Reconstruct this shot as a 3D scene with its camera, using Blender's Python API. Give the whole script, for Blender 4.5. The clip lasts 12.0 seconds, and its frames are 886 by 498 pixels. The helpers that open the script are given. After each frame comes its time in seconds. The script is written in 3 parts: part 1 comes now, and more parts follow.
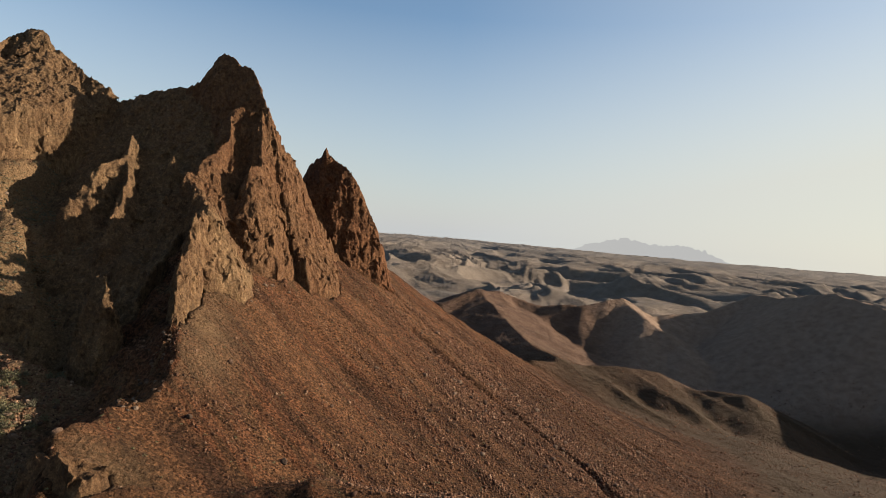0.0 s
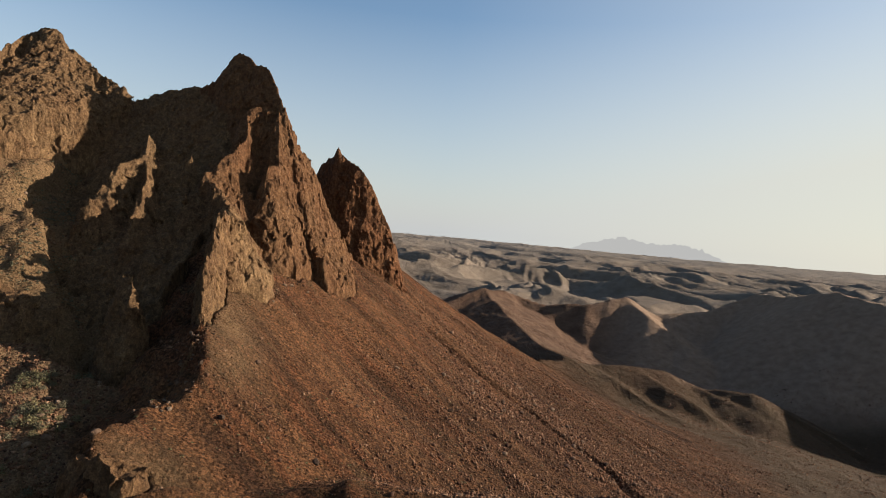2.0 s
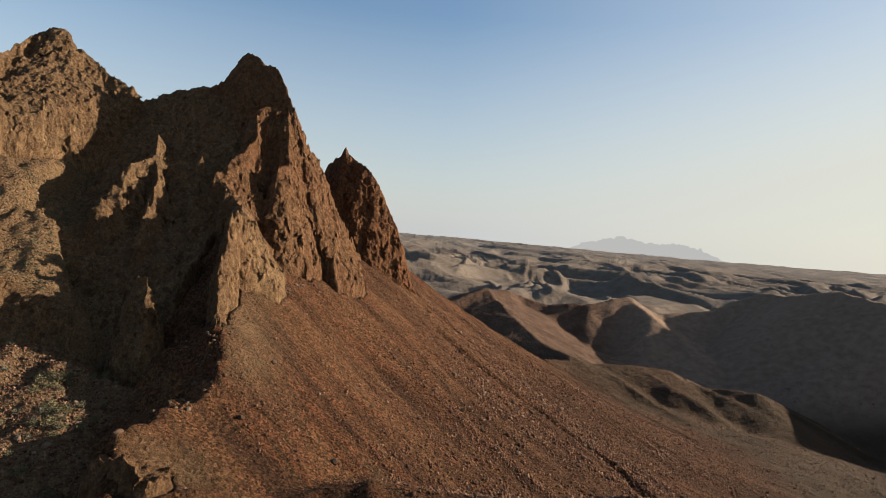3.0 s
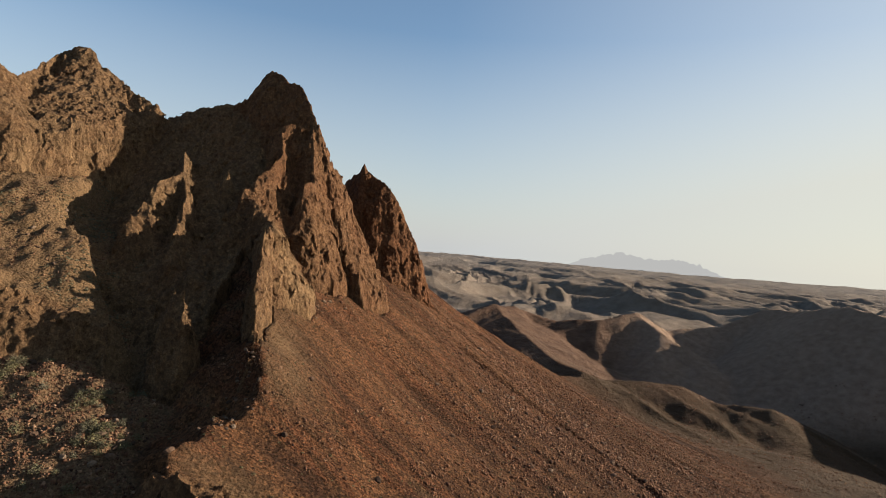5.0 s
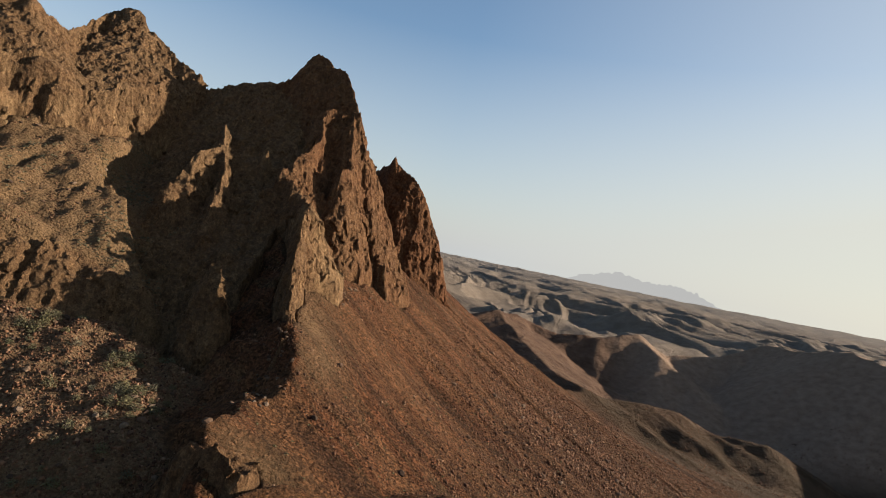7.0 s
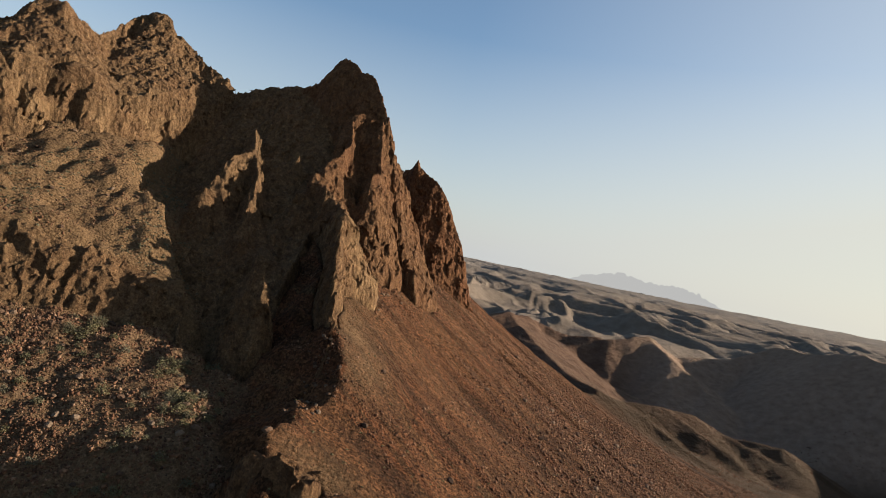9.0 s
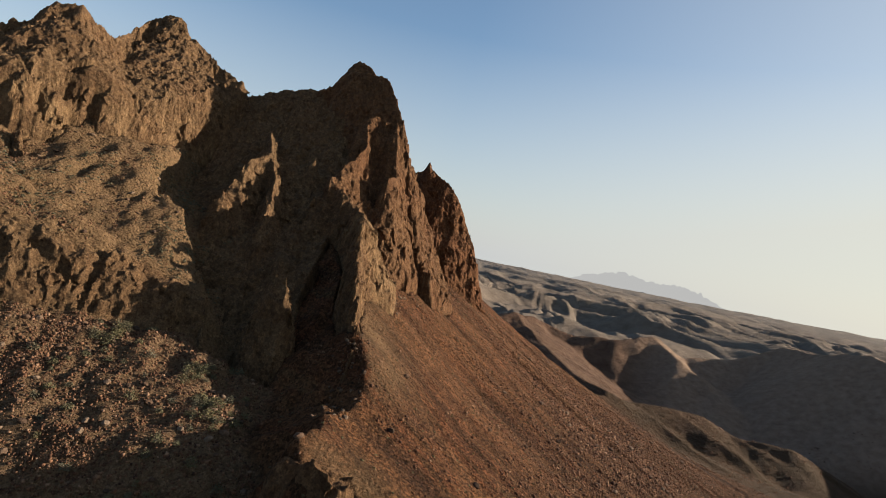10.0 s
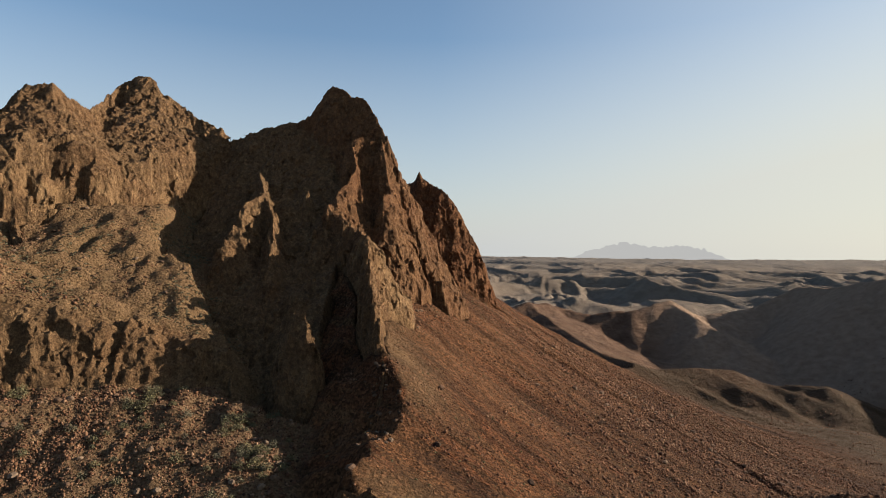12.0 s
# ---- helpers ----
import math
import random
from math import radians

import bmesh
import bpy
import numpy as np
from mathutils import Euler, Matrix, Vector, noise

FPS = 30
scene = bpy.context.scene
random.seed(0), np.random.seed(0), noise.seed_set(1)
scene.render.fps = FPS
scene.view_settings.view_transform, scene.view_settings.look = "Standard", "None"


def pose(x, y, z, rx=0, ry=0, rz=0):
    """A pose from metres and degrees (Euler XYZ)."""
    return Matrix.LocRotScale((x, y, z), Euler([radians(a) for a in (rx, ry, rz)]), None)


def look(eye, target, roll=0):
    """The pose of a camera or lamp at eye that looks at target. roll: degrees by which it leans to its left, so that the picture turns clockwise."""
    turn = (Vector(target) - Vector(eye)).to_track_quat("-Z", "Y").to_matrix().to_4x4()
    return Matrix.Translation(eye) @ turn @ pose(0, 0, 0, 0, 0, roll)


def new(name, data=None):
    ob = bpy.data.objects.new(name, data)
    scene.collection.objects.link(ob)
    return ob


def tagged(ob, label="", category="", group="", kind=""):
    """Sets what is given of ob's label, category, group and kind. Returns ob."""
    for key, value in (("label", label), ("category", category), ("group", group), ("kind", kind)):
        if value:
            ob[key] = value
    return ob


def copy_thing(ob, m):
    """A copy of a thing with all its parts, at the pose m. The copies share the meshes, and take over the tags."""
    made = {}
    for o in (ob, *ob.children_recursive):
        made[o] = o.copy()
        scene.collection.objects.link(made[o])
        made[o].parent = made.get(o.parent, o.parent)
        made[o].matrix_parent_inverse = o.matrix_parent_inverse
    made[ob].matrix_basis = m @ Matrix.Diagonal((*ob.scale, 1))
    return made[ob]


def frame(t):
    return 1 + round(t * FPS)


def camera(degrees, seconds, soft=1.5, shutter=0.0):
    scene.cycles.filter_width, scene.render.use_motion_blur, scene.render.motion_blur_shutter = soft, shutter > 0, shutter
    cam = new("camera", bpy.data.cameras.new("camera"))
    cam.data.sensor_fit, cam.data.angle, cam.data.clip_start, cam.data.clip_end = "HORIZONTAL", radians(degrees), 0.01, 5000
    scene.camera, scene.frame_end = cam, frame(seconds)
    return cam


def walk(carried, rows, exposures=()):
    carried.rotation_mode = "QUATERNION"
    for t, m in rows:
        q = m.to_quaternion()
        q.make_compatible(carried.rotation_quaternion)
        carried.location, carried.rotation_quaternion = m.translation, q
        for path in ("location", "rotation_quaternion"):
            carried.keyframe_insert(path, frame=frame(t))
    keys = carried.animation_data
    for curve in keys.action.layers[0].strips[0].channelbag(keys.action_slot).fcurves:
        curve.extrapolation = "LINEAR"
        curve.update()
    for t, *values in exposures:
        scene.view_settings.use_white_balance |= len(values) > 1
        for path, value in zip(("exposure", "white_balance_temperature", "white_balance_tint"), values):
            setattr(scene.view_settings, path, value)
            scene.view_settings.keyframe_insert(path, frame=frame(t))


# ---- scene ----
# ---- camera ----
cam = camera(74.0, 12.0, soft=0.5)
ROWS = [
    # seconds, x, y, z, pitch, lean, turn
    (0.0, 0.00, 0.00, 80.00, 88.35, -4.60, 0.01),
    (0.5, -1.11, 0.06, 79.98, 88.31, -4.57, -0.01),
    (1.0, -2.63, 0.04, 79.91, 88.30, -4.59, -0.12),
    (1.5, -4.18, 0.02, 79.81, 88.30, -4.59, -0.20),
    (2.0, -5.78, -0.04, 79.74, 88.28, -4.58, -0.29),
    (2.5, -7.36, -0.04, 79.62, 88.28, -4.54, -0.38),
    (3.0, -9.05, -0.07, 79.51, 88.26, -4.53, -0.44),
    (3.2, -9.80, -0.08, 79.44, 88.28, -4.52, -0.47),
    (4.8, -15.72, -0.14, 78.87, 89.86, -4.40, -0.59),
    (5.0, -16.51, -0.15, 78.79, 89.88, -4.38, -0.60),
    (5.5, -18.56, -0.06, 78.58, 89.90, -4.35, -0.65),
    (5.6, -18.94, -0.05, 78.54, 89.87, -7.80, -0.64),
    (5.7, -19.32, -0.05, 78.50, 89.80, -10.80, -0.62),
    (6.0, -20.45, -0.04, 78.33, 89.79, -10.86, -0.62),
    (6.5, -22.45, -0.06, 77.90, 89.88, -10.81, -0.65),
    (7.0, -24.50, -0.08, 77.63, 89.88, -10.82, -0.63),
    (8.8, -31.79, -0.25, 77.47, 89.86, -10.94, -0.53),
    (9.5, -34.60, -0.39, 77.52, 89.82, -10.91, -0.46),
    (10.0, -36.75, -0.45, 77.66, 89.78, -10.87, -0.43),
    (10.2, -37.30, -0.48, 77.76, 89.79, -9.60, -0.39),
    (10.3, -37.59, -0.50, 77.81, 89.84, -5.48, -0.35),
    (10.4, -37.88, -0.52, 77.86, 89.98, 1.00, -0.31),
    (10.5, -38.10, -0.55, 77.91, 90.13, 5.67, -0.27),
    (10.8, -38.33, -0.68, 78.02, 90.21, 7.30, -0.27),
    (11.0, -38.42, -0.75, 78.09, 90.22, 6.67, -0.29),
    (11.5, -38.66, -0.78, 78.20, 90.16, 1.05, -0.43),
    (12.0, -38.72, -0.79, 78.30, 90.15, -0.17, -0.51),
]
walk(cam, [(t, pose(x, y, z, rx, ry, rz)) for t, x, y, z, rx, ry, rz in ROWS])

# ---- light ----
SUN_TURN, SUN_HEIGHT = 83.0, 17.0  # degrees clockwise from straight ahead, and above the horizon
world = bpy.data.worlds.new("sky")
scene.world = world
world.use_nodes = True
wn = world.node_tree
sky = wn.nodes.new("ShaderNodeTexSky")
sky.sky_type = "NISHITA"
sky.sun_disc = False
sky.sun_elevation = radians(SUN_HEIGHT)
sky.sun_rotation = radians(SUN_TURN)
sky.air_density, sky.dust_density, sky.ozone_density = 1.08, 0.65, 2.4


def sky_math(kind, p, q):
    n = wn.nodes.new("ShaderNodeMath")
    n.operation, n.use_clamp = kind, kind == "ADD"
    for sock, v in zip(n.inputs, (p, q)):
        if isinstance(v, float):
            sock.default_value = v
        else:
            wn.links.new(v, sock)
    return n.outputs[0]


# dusty haze: thick at the horizon, thinning upwards, whiter towards the sun
spot = wn.nodes.new("ShaderNodeSeparateXYZ")
wn.links.new(wn.nodes.new("ShaderNodeTexCoord").outputs["Generated"], spot.inputs[0])
sunward = wn.nodes.new("ShaderNodeMapRange")
sunward.inputs[1].default_value, sunward.inputs[2].default_value = 0.0, 0.7
wn.links.new(spot.outputs[0], sunward.inputs[0])
low = sky_math("ADD", sky_math("MULTIPLY", sky_math("ABSOLUTE", spot.outputs[2], 0.0), -2.6), 0.88)
thick = sky_math("MINIMUM", sky_math("ADD", low, sky_math("MULTIPLY", sunward.outputs[0], 0.5)), 0.93)
dust = wn.nodes.new("ShaderNodeMix")
dust.data_type = "RGBA"
dust.inputs[6].default_value, dust.inputs[7].default_value = (3.62, 3.78, 3.88, 1), (4.65, 4.58, 4.0, 1)
wn.links.new(sunward.outputs[0], dust.inputs[0])
veil = wn.nodes.new("ShaderNodeMix")
veil.data_type = "RGBA"
wn.links.new(thick, veil.inputs[0])
wn.links.new(sky.outputs[0], veil.inputs[6])
wn.links.new(dust.outputs[2], veil.inputs[7])
wn.links.new(veil.outputs[2], wn.nodes["Background"].inputs[0])
wn.nodes["Background"].inputs[1].default_value = 0.06
sun = new("sun", bpy.data.lights.new("sun", "SUN"))
sun.data.energy, sun.data.angle, sun.data.color = 4.9, radians(0.6), (1.0, 0.83, 0.66)
a, e = radians(SUN_TURN), radians(SUN_HEIGHT)
TO_SUN = Vector((math.cos(e) * math.sin(a), math.cos(e) * math.cos(a), math.sin(e)))
sun.matrix_world = look(TO_SUN * 900, (0, 0, 0))
scene.view_settings.exposure = 1.45


# ---- numeric noise ----
def hash01(i, j, k, seed):
    h = (i * 374761393 + j * 668265263 + k * 2147483647 + seed * 974711) & 0xFFFFFFFF
    h = ((h ^ (h >> 13)) * 1274126177) & 0xFFFFFFFF
    return ((h ^ (h >> 16)) & 0xFFFF).astype(np.float32) / 32768.0 - 1.0


def vnoise(x, y, z=None, seed=0):
    """Smooth value noise, -1 to 1."""
    xi, yi = np.floor(x), np.floor(y)
    fx, fy = (x - xi).astype(np.float32), (y - yi).astype(np.float32)
    xi, yi = xi.astype(np.int64), yi.astype(np.int64)
    fx, fy = fx * fx * (3 - 2 * fx), fy * fy * (3 - 2 * fy)

    def sheet(zi):
        a = hash01(xi, yi, zi, seed)
        a = a + fx * (hash01(xi + 1, yi, zi, seed) - a)
        b = hash01(xi, yi + 1, zi, seed)
        b = b + fx * (hash01(xi + 1, yi + 1, zi, seed) - b)
        return a + fy * (b - a)
    if z is None:
        return sheet(np.int64(0))
    zi = np.floor(z)
    fz = (z - zi).astype(np.float32)
    zi = zi.astype(np.int64)
    fz = fz * fz * (3 - 2 * fz)
    a = sheet(zi)
    return a + fz * (sheet(zi + 1) - a)


def fbm(x, y, z=None, octaves=4, seed=0, gain=0.5):
    total, amp = 0.0, 1.0
    for o in range(octaves):
        c, s = math.cos(0.6 * o + 0.3), math.sin(0.6 * o + 0.3)
        f = 2.03 ** o
        total = total + amp * vnoise((c * x - s * y) * f + 17.3 * o, (s * x + c * y) * f - 9.1 * o, None if z is None else z * f + 5.7 * o, seed + o)
        amp *= gain
    return total


def ridged(x, y, z=None, octaves=4, seed=0, gain=0.5):
    total, amp = 0.0, 1.0
    for o in range(octaves):
        c, s = math.cos(0.7 * o), math.sin(0.7 * o)
        f = 2.1 ** o
        n = vnoise((c * x - s * y) * f + 3.3 * o, (s * x + c * y) * f + 7.9 * o, None if z is None else z * f + 2.7 * o, seed + o)
        total = total + amp * (1 - 2 * np.abs(n))
        amp *= gain
    return total


def smax(p, q, k):
    h = np.clip(0.5 + 0.5 * (p - q) / k, 0, 1)
    return q + (p - q) * h + k * h * (1 - h)


def step(lo, hi, v):
    t = np.clip((v - lo) / (hi - lo), 0, 1)
    return t * t * (3 - 2 * t)


def saw(u, sharp=0.16):
    """Leaning ribs: falls slowly from 0.5 to -0.5, then leaps back."""
    t = u - np.floor(u)
    return np.where(t < 1 - sharp, 0.5 - t / (1 - sharp), -0.5 + (t - 1 + sharp) / sharp)


def blocks(x, y, z, seed):
    """Angular blocks: a random value for the nearest of scattered cell points, and the distance to it."""
    xi, yi, zi = (np.floor(v).astype(np.int64) for v in (x, y, z))
    best, value = np.full(x.shape, 9.0, np.float32), np.zeros(x.shape, np.float32)
    for a in (-1, 0, 1):
        for b in (-1, 0, 1):
            for c in (-1, 0, 1):
                i, j, k = xi + a, yi + b, zi + c
                d = (i + 0.5 + 0.5 * hash01(i, j, k, seed) - x) ** 2 + (j + 0.5 + 0.5 * hash01(i, j, k, seed + 1) - y) ** 2 + (k + 0.5 + 0.5 * hash01(i, j, k, seed + 2) - z) ** 2
                near = d < best
                best = np.where(near, d, best)
                value = np.where(near, hash01(i, j, k, seed + 3), value)
    return value, np.sqrt(best)


def ridge(points, left, right, X, Y, power=1.0):
    """Height of a ridge whose crest runs through the points, falling left and right of its way by so many metres a metre."""
    best = np.full(X.shape, -500.0, np.float32)
    for (ax, ay, az), (bx, by, bz) in zip(points, points[1:]):
        dx, dy = bx - ax, by - ay
        t = np.clip(((X - ax) * dx + (Y - ay) * dy) / (dx * dx + dy * dy), 0, 1)
        ox, oy = X - ax - t * dx, Y - ay - t * dy
        d = np.sqrt(ox * ox + oy * oy)
        side = dx * oy - dy * ox > 0
        h = az + t * (bz - az) - np.where(side, left, right) * d ** power
        best = np.maximum(best, h)
    return best


# ---- the lie of the land ----
MAIN_CREST = [(-235, 150, 112), (-190, 146, 118), (-165, 148, 112), (-150, 150, 113.8), (-148, 155, 121.4), (-141, 156, 122), (-139, 160, 118.6), (-137, 165, 117.9),
              (-138, 175, 122.4), (-138, 186, 131), (-130, 186, 132.9), (-125, 186, 126.6), (-120, 186, 124.6), (-112, 184, 117.6),
              (-104, 182, 115), (-94, 180, 115.7), (-88, 181, 114.6), (-83, 182, 116)]
PEAK_CREST = [(-83, 184, 117), (-78, 184.5, 121.5), (-74.5, 185, 125.7), (-71, 184.5, 129.9), (-67.5, 181.5, 126.8), (-62.6, 178.8, 123.2), (-58.6, 176, 118.6), (-54.6, 174.5, 112.6)]
EAST_EDGE = [(-54.6, 174.5, 112.6), (-51.2, 180, 104.2), (-48.5, 186, 95), (-45.5, 191, 88), (-42.8, 195, 82), (-38, 201, 75), (-33, 207, 65)]
FACE_RIM = [(-53.5, 160, 92), (-52, 166, 95.5), (-50.8, 176, 99), (-48.8, 186, 95), (-45.8, 191, 88), (-42.5, 196, 81), (-37.5, 202, 73)]
BUTTRESS = [(-56.5, 174.5, 113), (-54, 169, 102), (-52, 163.5, 92), (-48, 160.5, 81.5), (-44.4, 159.5, 71.5), (-42, 159, 64)]
ARETE = [(-58.5, 176, 116.5), (-64.5, 172, 111), (-62.6, 166, 102.5), (-64.5, 160, 95.5), (-66.3, 154, 89), (-60, 146, 84.5), (-56, 138, 81.5)]
PROW = [(-56, 138, 81.5), (-54.5, 130, 77.5), (-52, 122, 73.5), (-49.8, 113, 64.5), (-47.8, 107.5, 59.0), (-47.8, 103, 54.4)]
PINNACLE = [(-53, 226, 101), (-47.2, 220, 105.2), (-46, 219, 108), (-44.6, 218.5, 105), (-39, 216.5, 101.9), (-34, 215, 96.7), (-30, 214, 89.4), (-25, 213, 81), (-22, 211.5, 72), (-20.5, 210.5, 64)]
SPUR = [(-89.5, 168, 96), (-88.9, 165, 100), (-84.5, 156, 91.9), (-81, 150, 87.1), (-78.8, 144, 82.5), (-78, 138, 76)]
SPUR_TWO = [(-85, 157, 93), (-87.6, 151.5, 90.4), (-89.3, 147, 87), (-91, 143, 82)]
OUTCROP = [(-68.2, 116.6, 65.0), (-66.6, 115.4, 66.0), (-65.2, 114.6, 65.8), (-64, 114, 64.6)]
NUB = [(-74.5, 160, 91), (-73, 159.5, 94.4), (-72.2, 158.5, 91)]
LEFT_RIB = [(-146, 142, 88), (-134, 133, 84), (-126, 125, 79), (-120, 117, 72), (-119, 112, 65)]
# the last four points lie out of view, raised to shade the low hills
FAR_RIDGE = [(-60, 480, 20), (7, 430, 25), (34, 451, 36.6), (60, 480, 29.7), (84, 470, 26), (118, 460, 28.6), (149, 470, 35.7), (177, 475, 23.5), (220, 480, 31),
             (264, 490, 47.7), (268, 460, 48.6), (275, 410, 59), (284, 370, 53), (292, 330, 42), (298, 292, 34), (305, 262, 16), (312, 235, -8)]
NEAR_SPUR = [(34, 451, 36), (48, 400, 24), (58, 350, 17), (66, 310, 16.5)]
KNOB_SPUR = [(149, 470, 35.7), (158, 440, 26), (172, 405, 12)]
LOW_HILLS = [(50, 296, 18), (75, 314, 12), (98, 316, 13.8), (122, 317, 12.6), (138, 326, 6.5), (150, 336, 0), (162, 345, -8)]
LOW_HILLS_TWO = [(138, 322, 3), (150, 311, 6.5), (163, 305, 7.2), (182, 304, 0.5), (200, 304, -7.5), (216, 298, -15), (236, 286, -24)]
LOW_SPUR = [(104, 317, 13.4), (116, 300, 8.5), (130, 282, 1), (140, 268, -7)]
LOW_SPUR_TWO = [(78, 313, 12), (88, 296, 9.5), (100, 280, 4.5), (110, 266, -1)]
LOW_SPUR_THREE = [(130, 321, 9), (145, 304, 5), (160, 288, -1.5), (172, 274, -9)]
KNOLL = [(-50.6, 78.3, 46.6), (-47.8, 76.6, 46.5), (-43.2, 75.8, 45.0)]
RAVINE = [(-6, 188), (2.5, 180), (18, 169.5), (28, 165), (36, 159), (42, 152), (52, 140)]
RAVINE_TWO = [(40, 212), (58, 197), (72, 192), (90, 180)]
NEAR_RIDGE = [(-49, 60, 33), (-44, 70, 41), (-37, 76, 43.5), (-30, 82.5, 40.5), (-16, 85, 42.4), (-4, 86, 41), (10, 85, 41.2), (26, 85, 41.9), (60, 80, 38), (120, 70, 30)]


def apart(points, X, Y):
    """Distance from a line in plan."""
    best = np.full(X.shape, 1e6, np.float32)
    for (ax, ay), (bx, by) in zip(points, points[1:]):
        dx, dy = bx - ax, by - ay
        t = np.clip(((X - ax) * dx + (Y - ay) * dy) / (dx * dx + dy * dy), 0, 1)
        best = np.minimum(best, np.hypot(X - ax - t * dx, Y - ay - t * dy))
    return best


def crest_x(Y):
    return np.interp(Y, [40, 70, 75, 79, 82, 88, 98, 105, 112, 122, 132, 141, 150, 157, 165, 183, 230], [-46, -47.5, -48.7, -50.8, -48.6, -47.4, -45, -46.5, -49, -52, -55, -60, -65, -64, -62, -68, -72])


def land(X, Y):
    """Height and the share of bare rock at X, Y."""
    wx, wy = fbm(X / 14, Y / 14, octaves=4, seed=11), fbm(X / 14, Y / 14, octaves=4, seed=23)
    Xr, Yr = X + 1.8 * fbm(X / 14, Y / 14, octaves=2, seed=11), Y + 1.8 * fbm(X / 14, Y / 14, octaves=2, seed=23)
    xc = crest_x(Y) + (1.6 * wx + 1.2 * fbm(X / 3.5, Y / 3.5, octaves=2, seed=27)) * (0.35 + 0.65 * step(90, 100, Y))
    # hollow and terraces under the main wall
    lean = X + 2.5 * wx + 0.18 * (Y - 100)
    nook = step(0.1, 0.5, vnoise(lean / 5.2, Y / 40, seed=5) + 0.25 * vnoise(X / 2.3, Y / 9, seed=6))
    zigzag = 2.2 * nook - 0.8 + 0.40 * np.clip(X + 95, -26, 5) + 1.2 * vnoise(X / 23, Y / 50, seed=8)
    alcove = zigzag * step(94, 103, Y - 0.35 * np.clip(X + 95, -26, 5)) * (1 - step(113, 119, Y))
    s = Y - 109.0 - alcove
    low = np.interp(s, [-260, -70, -40, -33, -26, -18, -10, -4, 0, 1.2, 3.6, 6.0, 38, 82, 122, 292, 392], [29, 23, 30, 36, 41.5, 44.8, 48, 51.3, 52.6, 54.5, 59.3, 61.2, 80, 87, 66, -30, -60])
    west = low - 0.28 * np.clip(X + 88, -80, 40) * step(-4, 10, s)
    lumps = fbm(X / 6.5, Y / 6.5, octaves=4, seed=15, gain=0.6)
    west = west + (0.5 + 0.35 * step(2, 9, s)) * lumps + 1.0 * ridged(X / 19, Y / 34, octaves=3, seed=19) * step(6, 14, s)
    west = west + 0.35 * saw(lean / 4.3 + 0.5 * wy) * (1 - step(6, 16, s)) - (0.05 * (X + 80) + 0.3 * np.maximum(0, X + 65)) * (1 - step(-6, 2, s)) * step(62, 78, Y)
    west = west + 0.5 * saw((lean + 4 * wy) / 6.0 + 0.4) * step(8, 20, s) * (1 - step(35, 50, s))
    west = west + fbm(X / 2.4, Y / 2.4, octaves=2, seed=29) * (0.5 + 0.2 * step(0, 8, s))
    gx = np.interp(Y, [60, 85, 100, 120, 150, 175], [-58, -58, -60, -66, -76, -80])
    west = west - 2.8 * np.exp(-((X - gx) / 9.0) ** 2) * step(88, 104, Y) * (1 - step(160, 178, Y))
    brink = np.interp(Y, [100, 112, 119, 125, 132, 140, 150, 165], [-77, -80, -84, -91, -99, -108, -111, -112]) + 2.2 * wx + 1.2 * lumps
    west = west - (9.5 - 3.0 * step(126, 140, Y)) * step(brink, brink + 6, X) * step(105, 115, Y) * (1 - step(158, 175, Y))
    west = west - 2.2 * np.maximum(0, X - xc - 1.0)
    # scree fan
    u, v = (X + 20) / 50, (Y - 145) / 50
    scree = 48.2 - 26.9 * u + 9.2 * v + 3.2 * np.clip(u, -1.5, 2.8) ** 2 - 2.6 * np.clip(u, -2, 2.8) * np.clip(v, -2, 2) - 1.0 * np.clip(v, -2, 2) ** 2
    scree = scree + 2.6 * np.exp(-((X + 44) / 7) ** 2 - ((Y - 108) / 8) ** 2) - 2.6 * np.exp(-((X + 47) / 9) ** 2 - ((Y - 92) / 9) ** 2) - 2.4 * np.exp(-((0.57 * X + 0.82 * Y - 100) / 9) ** 2 - ((0.82 * X - 0.57 * Y + 93) / 20) ** 2)
    scree = scree - 1.3 * np.maximum(0, xc - X - 1.0) - 0.45 * np.maximum(0, 82 - Y) * (1 - step(-38, -26, X)) - 1.4 * np.maximum(0, xc - X) * (1 - step(82, 90, Y))
    scree = scree - 0.45 * np.maximum(0, Y - 240)
    along, across = 0.82 * X - 0.57 * Y, 0.57 * X + 0.82 * Y
    lane = ridged(across / 6, along / 60, octaves=3, seed=31, gain=0.6)
    scree = scree + 0.2 * lane + 0.2 * ridged(across / 1.9, along / 22, octaves=2, seed=35) * step(-0.2, 0.5, vnoise(X / 18, Y / 18, seed=36)) + 0.25 * fbm(X / 5, Y / 5, octaves=3, seed=33)
    wander = 1.6 * vnoise(X / 11, Y / 11, seed=37)
    scree = scree - 1.7 * np.exp(-((apart(RAVINE, X + wander, Y + wander) / 1.7) ** 2)) - 1.0 * np.exp(-((apart(RAVINE_TWO, X + wander, Y + wander) / 1.6) ** 2))
    # valley and hills
    far = step(600, 1000, Y) + step(500, 900, np.abs(X)) * (1 - step(600, 1000, Y))
    gully = ridged(X / 120, Y / 120, octaves=5, seed=41)
    valley = 3 - 0.03 * np.clip(Y - 230, 0, 300) - 0.03 * np.clip(X - 100, 0, 300) + 2.2 * fbm(X / 50, Y / 50, octaves=5, seed=47) - 13 * step(262, 312, Y + 0.15 * (X - 120)) * step(70, 150, X) - 0.13 * np.clip(X - 130, 0, 160) * (1 - step(420, 600, Y))
